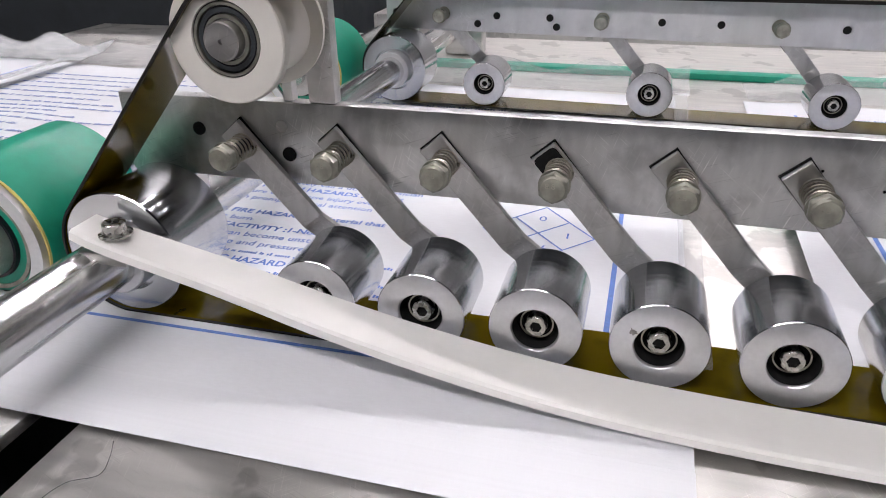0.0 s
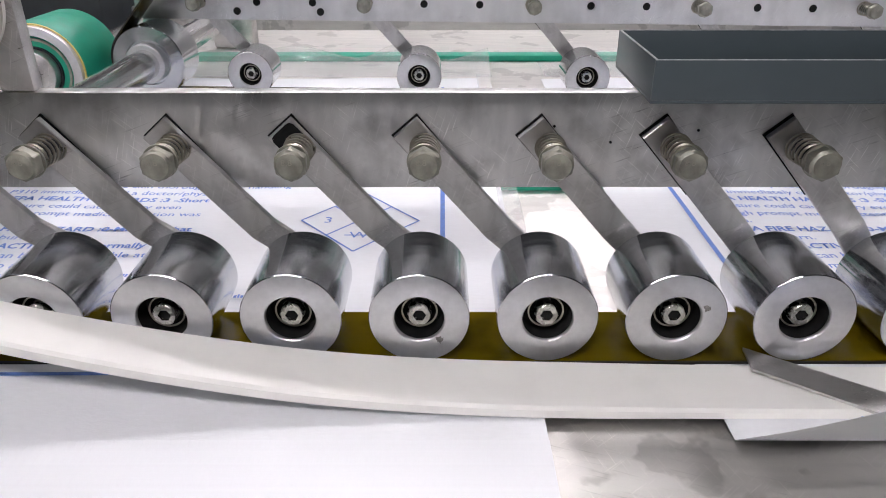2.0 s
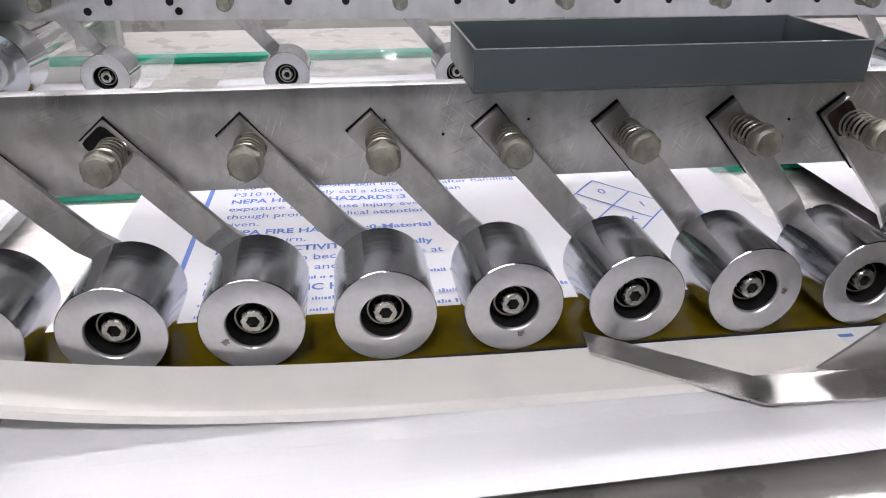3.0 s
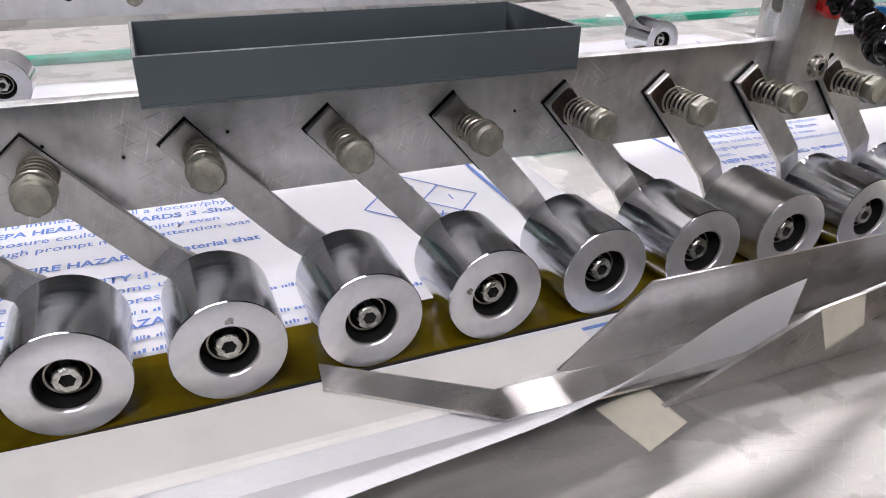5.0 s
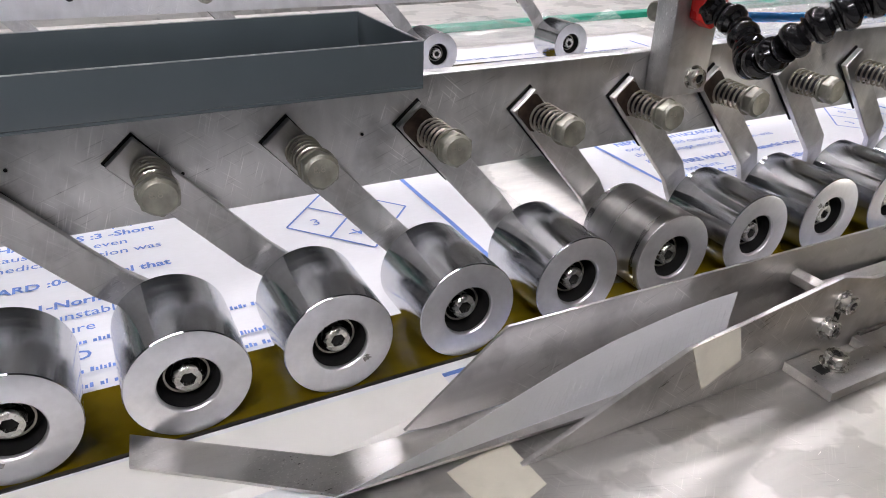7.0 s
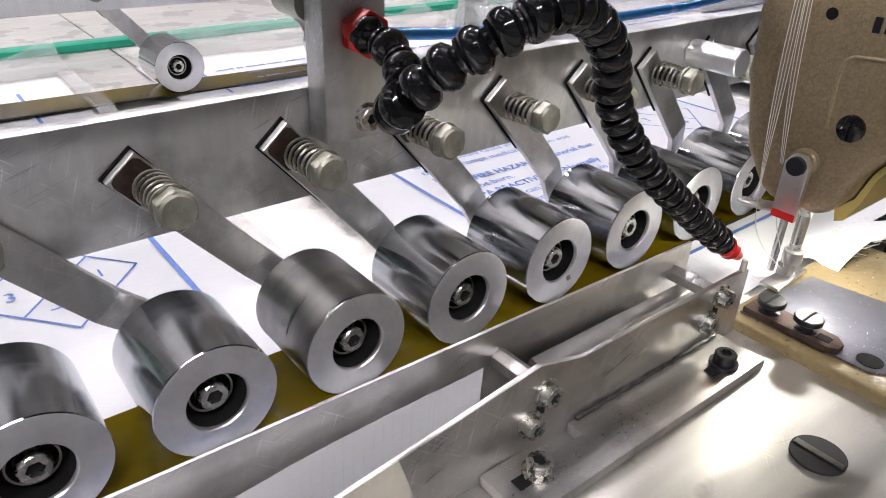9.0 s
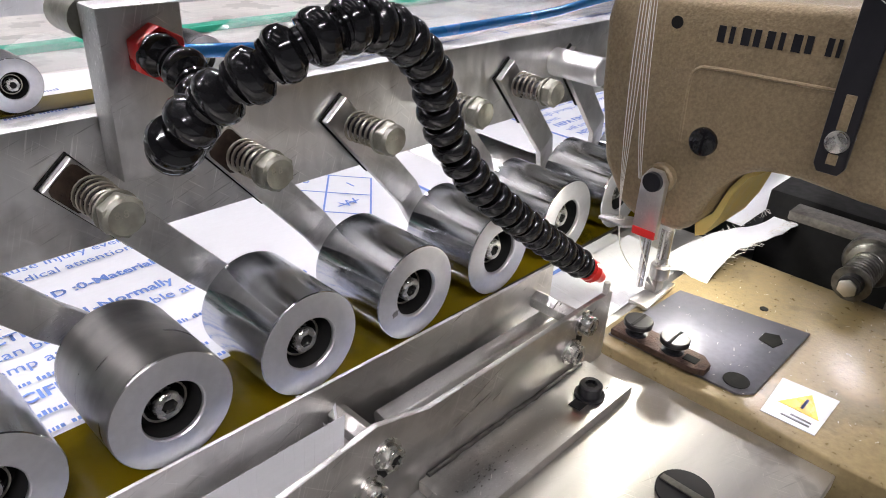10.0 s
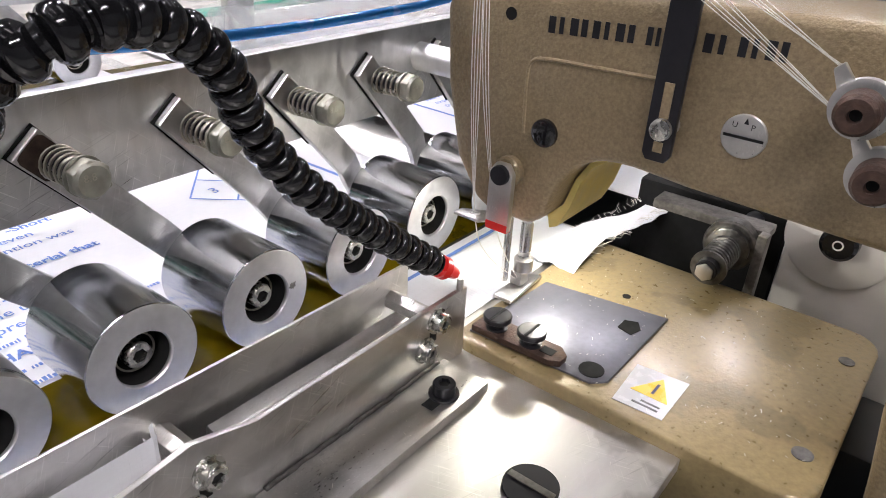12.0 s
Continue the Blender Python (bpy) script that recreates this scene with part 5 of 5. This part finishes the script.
flap_bm.free()
flap_me.materials.append(PAPER)
dash_bm = bmesh.new()
bmesh.ops.create_cube(dash_bm, size=1, matrix=Matrix.Translation((0, -0.0352, 0.0003)) @ Matrix.Diagonal((piece * 1.01, 0.0042, 0.0002, 1)))
dash_me = bpy.data.meshes.new("dash_piece")
dash_bm.to_mesh(dash_me)
dash_bm.free()
dash_me.materials.append(INK_WET)

SACKS = []
first_sack = sack()
for k in range(-8, 3):
    ob = first_sack if k == -8 else copy_thing(first_sack, pose(0, 0, 0))
    SACKS.append((k, ob))
FLAPS = []
for k, ob in SACKS:
    for j in range(FLAP_N):
        fl = new("flap_piece", flap_me)
        fl.parent = ob
        FLAPS.append((k, j, fl))
        if 17 <= j <= 37:
            ds = new("blue_dash", dash_me)
            ds.parent = fl

# ---------------------------------------------------------------- background behind the far row
bgm = thing("stainless_cabinet", "stainless steel machine cabinet behind the line", "cabinet")
part("body", box(-0.35, 1.9, 1.02, 1.60, -0.85, 0.012, 0.004), DECK, bgm)
part("back_panel", box(-0.35, 1.9, 1.45, 1.60, 0.0125, 0.42, 0.004), STEEL_UP, bgm)
part("foot", box(-0.3, 1.85, 1.1, 1.5, FLOOR_Z, -0.85), CABINET, bgm)
dk = thing("dark_cabinet", "dark painted machine cabinet on the hall floor", "cabinet")
part("body", box(-1.9, -0.42, 1.05, 1.7, FLOOR_Z, 0.45, 0.006), CABINET, dk)
part("white_trim", box(-1.9, -0.42, 1.035, 1.048, 0.22, 0.26, 0.002), PULLEY, dk)
acr = thing("acrylic_tube", "clear acrylic tube lying beside the far belt", "tube")
TUBE_Y, TUBE_Z = 0.440, 0.030
part("tube", lathe([(1.03, 0.026), (1.95, 0.026), (1.95, 0.0235), (1.03, 0.0235)], (0, TUBE_Y, TUBE_Z), "x", 48, closed=True), CLEAR_BOX, acr)
part("end_ring", lathe([(1.022, 0.0285), (1.046, 0.0285), (1.046, 0.0262), (1.022, 0.0262)], (0, TUBE_Y, TUBE_Z), "x", 48, closed=True), CLEAR_BOX, acr, "clear end ring")
for bx in (1.10, 1.88):
    part("cradle", box(bx, bx + 0.012, TUBE_Y - 0.016, TUBE_Y + 0.016, -0.0119, 0.0045, 0.001), STEEL, acr)


# ---------------------------------------------------------------- movement
def sack_x(k, t):
    x = 0.325 + SPEED * t + GAP * k
    return min(max(x, -1.05), 1.62)


EARLY_X, EARLY_LIFT = (0.08, 0.20, 0.26, 0.324, 0.41, 0.45, 0.50, 0.56), (0, 14, 25, 32, 40, 53, 74, 87)
LATE_X, LATE_LIFT = (0.06, 0.13, 0.21, 0.25, 0.30, 0.336, 0.39, 0.42, 0.46, 0.54), (0, 8, 24, 33, 42, 51, 69, 75, 81, 87)
GRID = np.arange(-1.2, 2.2, 0.001)
SOFT = (-0.020, -0.010, 0.0, 0.010, 0.020)
EARLY = sum(np.interp(GRID + d, EARLY_X, EARLY_LIFT) for d in SOFT) / 5
LATE = sum(np.interp(GRID + d, LATE_X, LATE_LIFT) for d in SOFT) / 5


def flap_angle(x, front):
    """Degrees by which the flap stands up at x; front: where the sack's leading end is."""
    f = min(max((x + 1.2) / 0.001, 0.0), len(GRID) - 2.0)
    i = int(f)
    early, late = [float(c[i] + (c[i + 1] - c[i]) * (f - i)) for c in (EARLY, LATE)]
    p = min(1.0, max(0.0, (front - 0.492) / 0.052))
    q = min(1.0, max(0.0, (front - 0.544) / 0.110))
    g = min(1.0, max(0.0, (x - 0.631) / 0.010))
    return p * (early + (late - early) * q) + 88.0 * g * g * (3 - 2 * g)


def motions():
    for k, ob in SACKS:
        times = [i * 0.25 for i in range(49)]
        rows = []
        for t in times:
            x = sack_x(k, t)
            parked = 0.325 + SPEED * t + GAP * k < -1.05
            rows.append((t, pose(x, 0, 0.0 if not parked else 0.0006 * (-k))))
        walk(ob, rows)
    for k, j, fl in FLAPS:
        lx = BAG_X0 + piece * (j + 0.5)
        rows = []
        last = None
        for i in range(0, 121):
            t = i / 10
            x, tip = sack_x(k, t) + lx, sack_x(k, t) + BAG_X1
            a = flap_angle(x, tip)
            if last is None or abs(a - last[0]) > 0.3 or i in (0, 120) or rows[-1][0] < t - 1.0:
                # each piece also twists along the ruled surface of the bent flap
                steep = radians(flap_angle(x + 0.002, tip) - flap_angle(x - 0.002, tip)) / 0.004
                turn = -math.degrees(math.atan(min(0.7, max(-0.7, 0.6 * FLAP * steep))))
                at = pose(lx, FOLD_Y + 0.00004 * (j % 2) * math.sin(radians(a)), 0.0001 + 0.00004 * (j % 2) * math.cos(radians(a)), -a, 0, 0) @ pose(0, 0, 0, 0, turn, 0)
                if last is not None and abs(a - last[0]) > 0.3 and rows[-1][0] < t - 0.11:
                    rows.append((round(t - 0.1, 1), last[1]))
                rows.append((t, at))
                last = (a, at)
        walk(fl, rows)
    for n, unit in enumerate(ROLLERS):
        for ch in unit.children:
            if ch.name.startswith("roller"):
                walk(ch, [(i / 10, pose(0, 0, 0, 0, -62.0 * i - 37.0 * (n - 3), 0)) for i in range(121)])


motions()
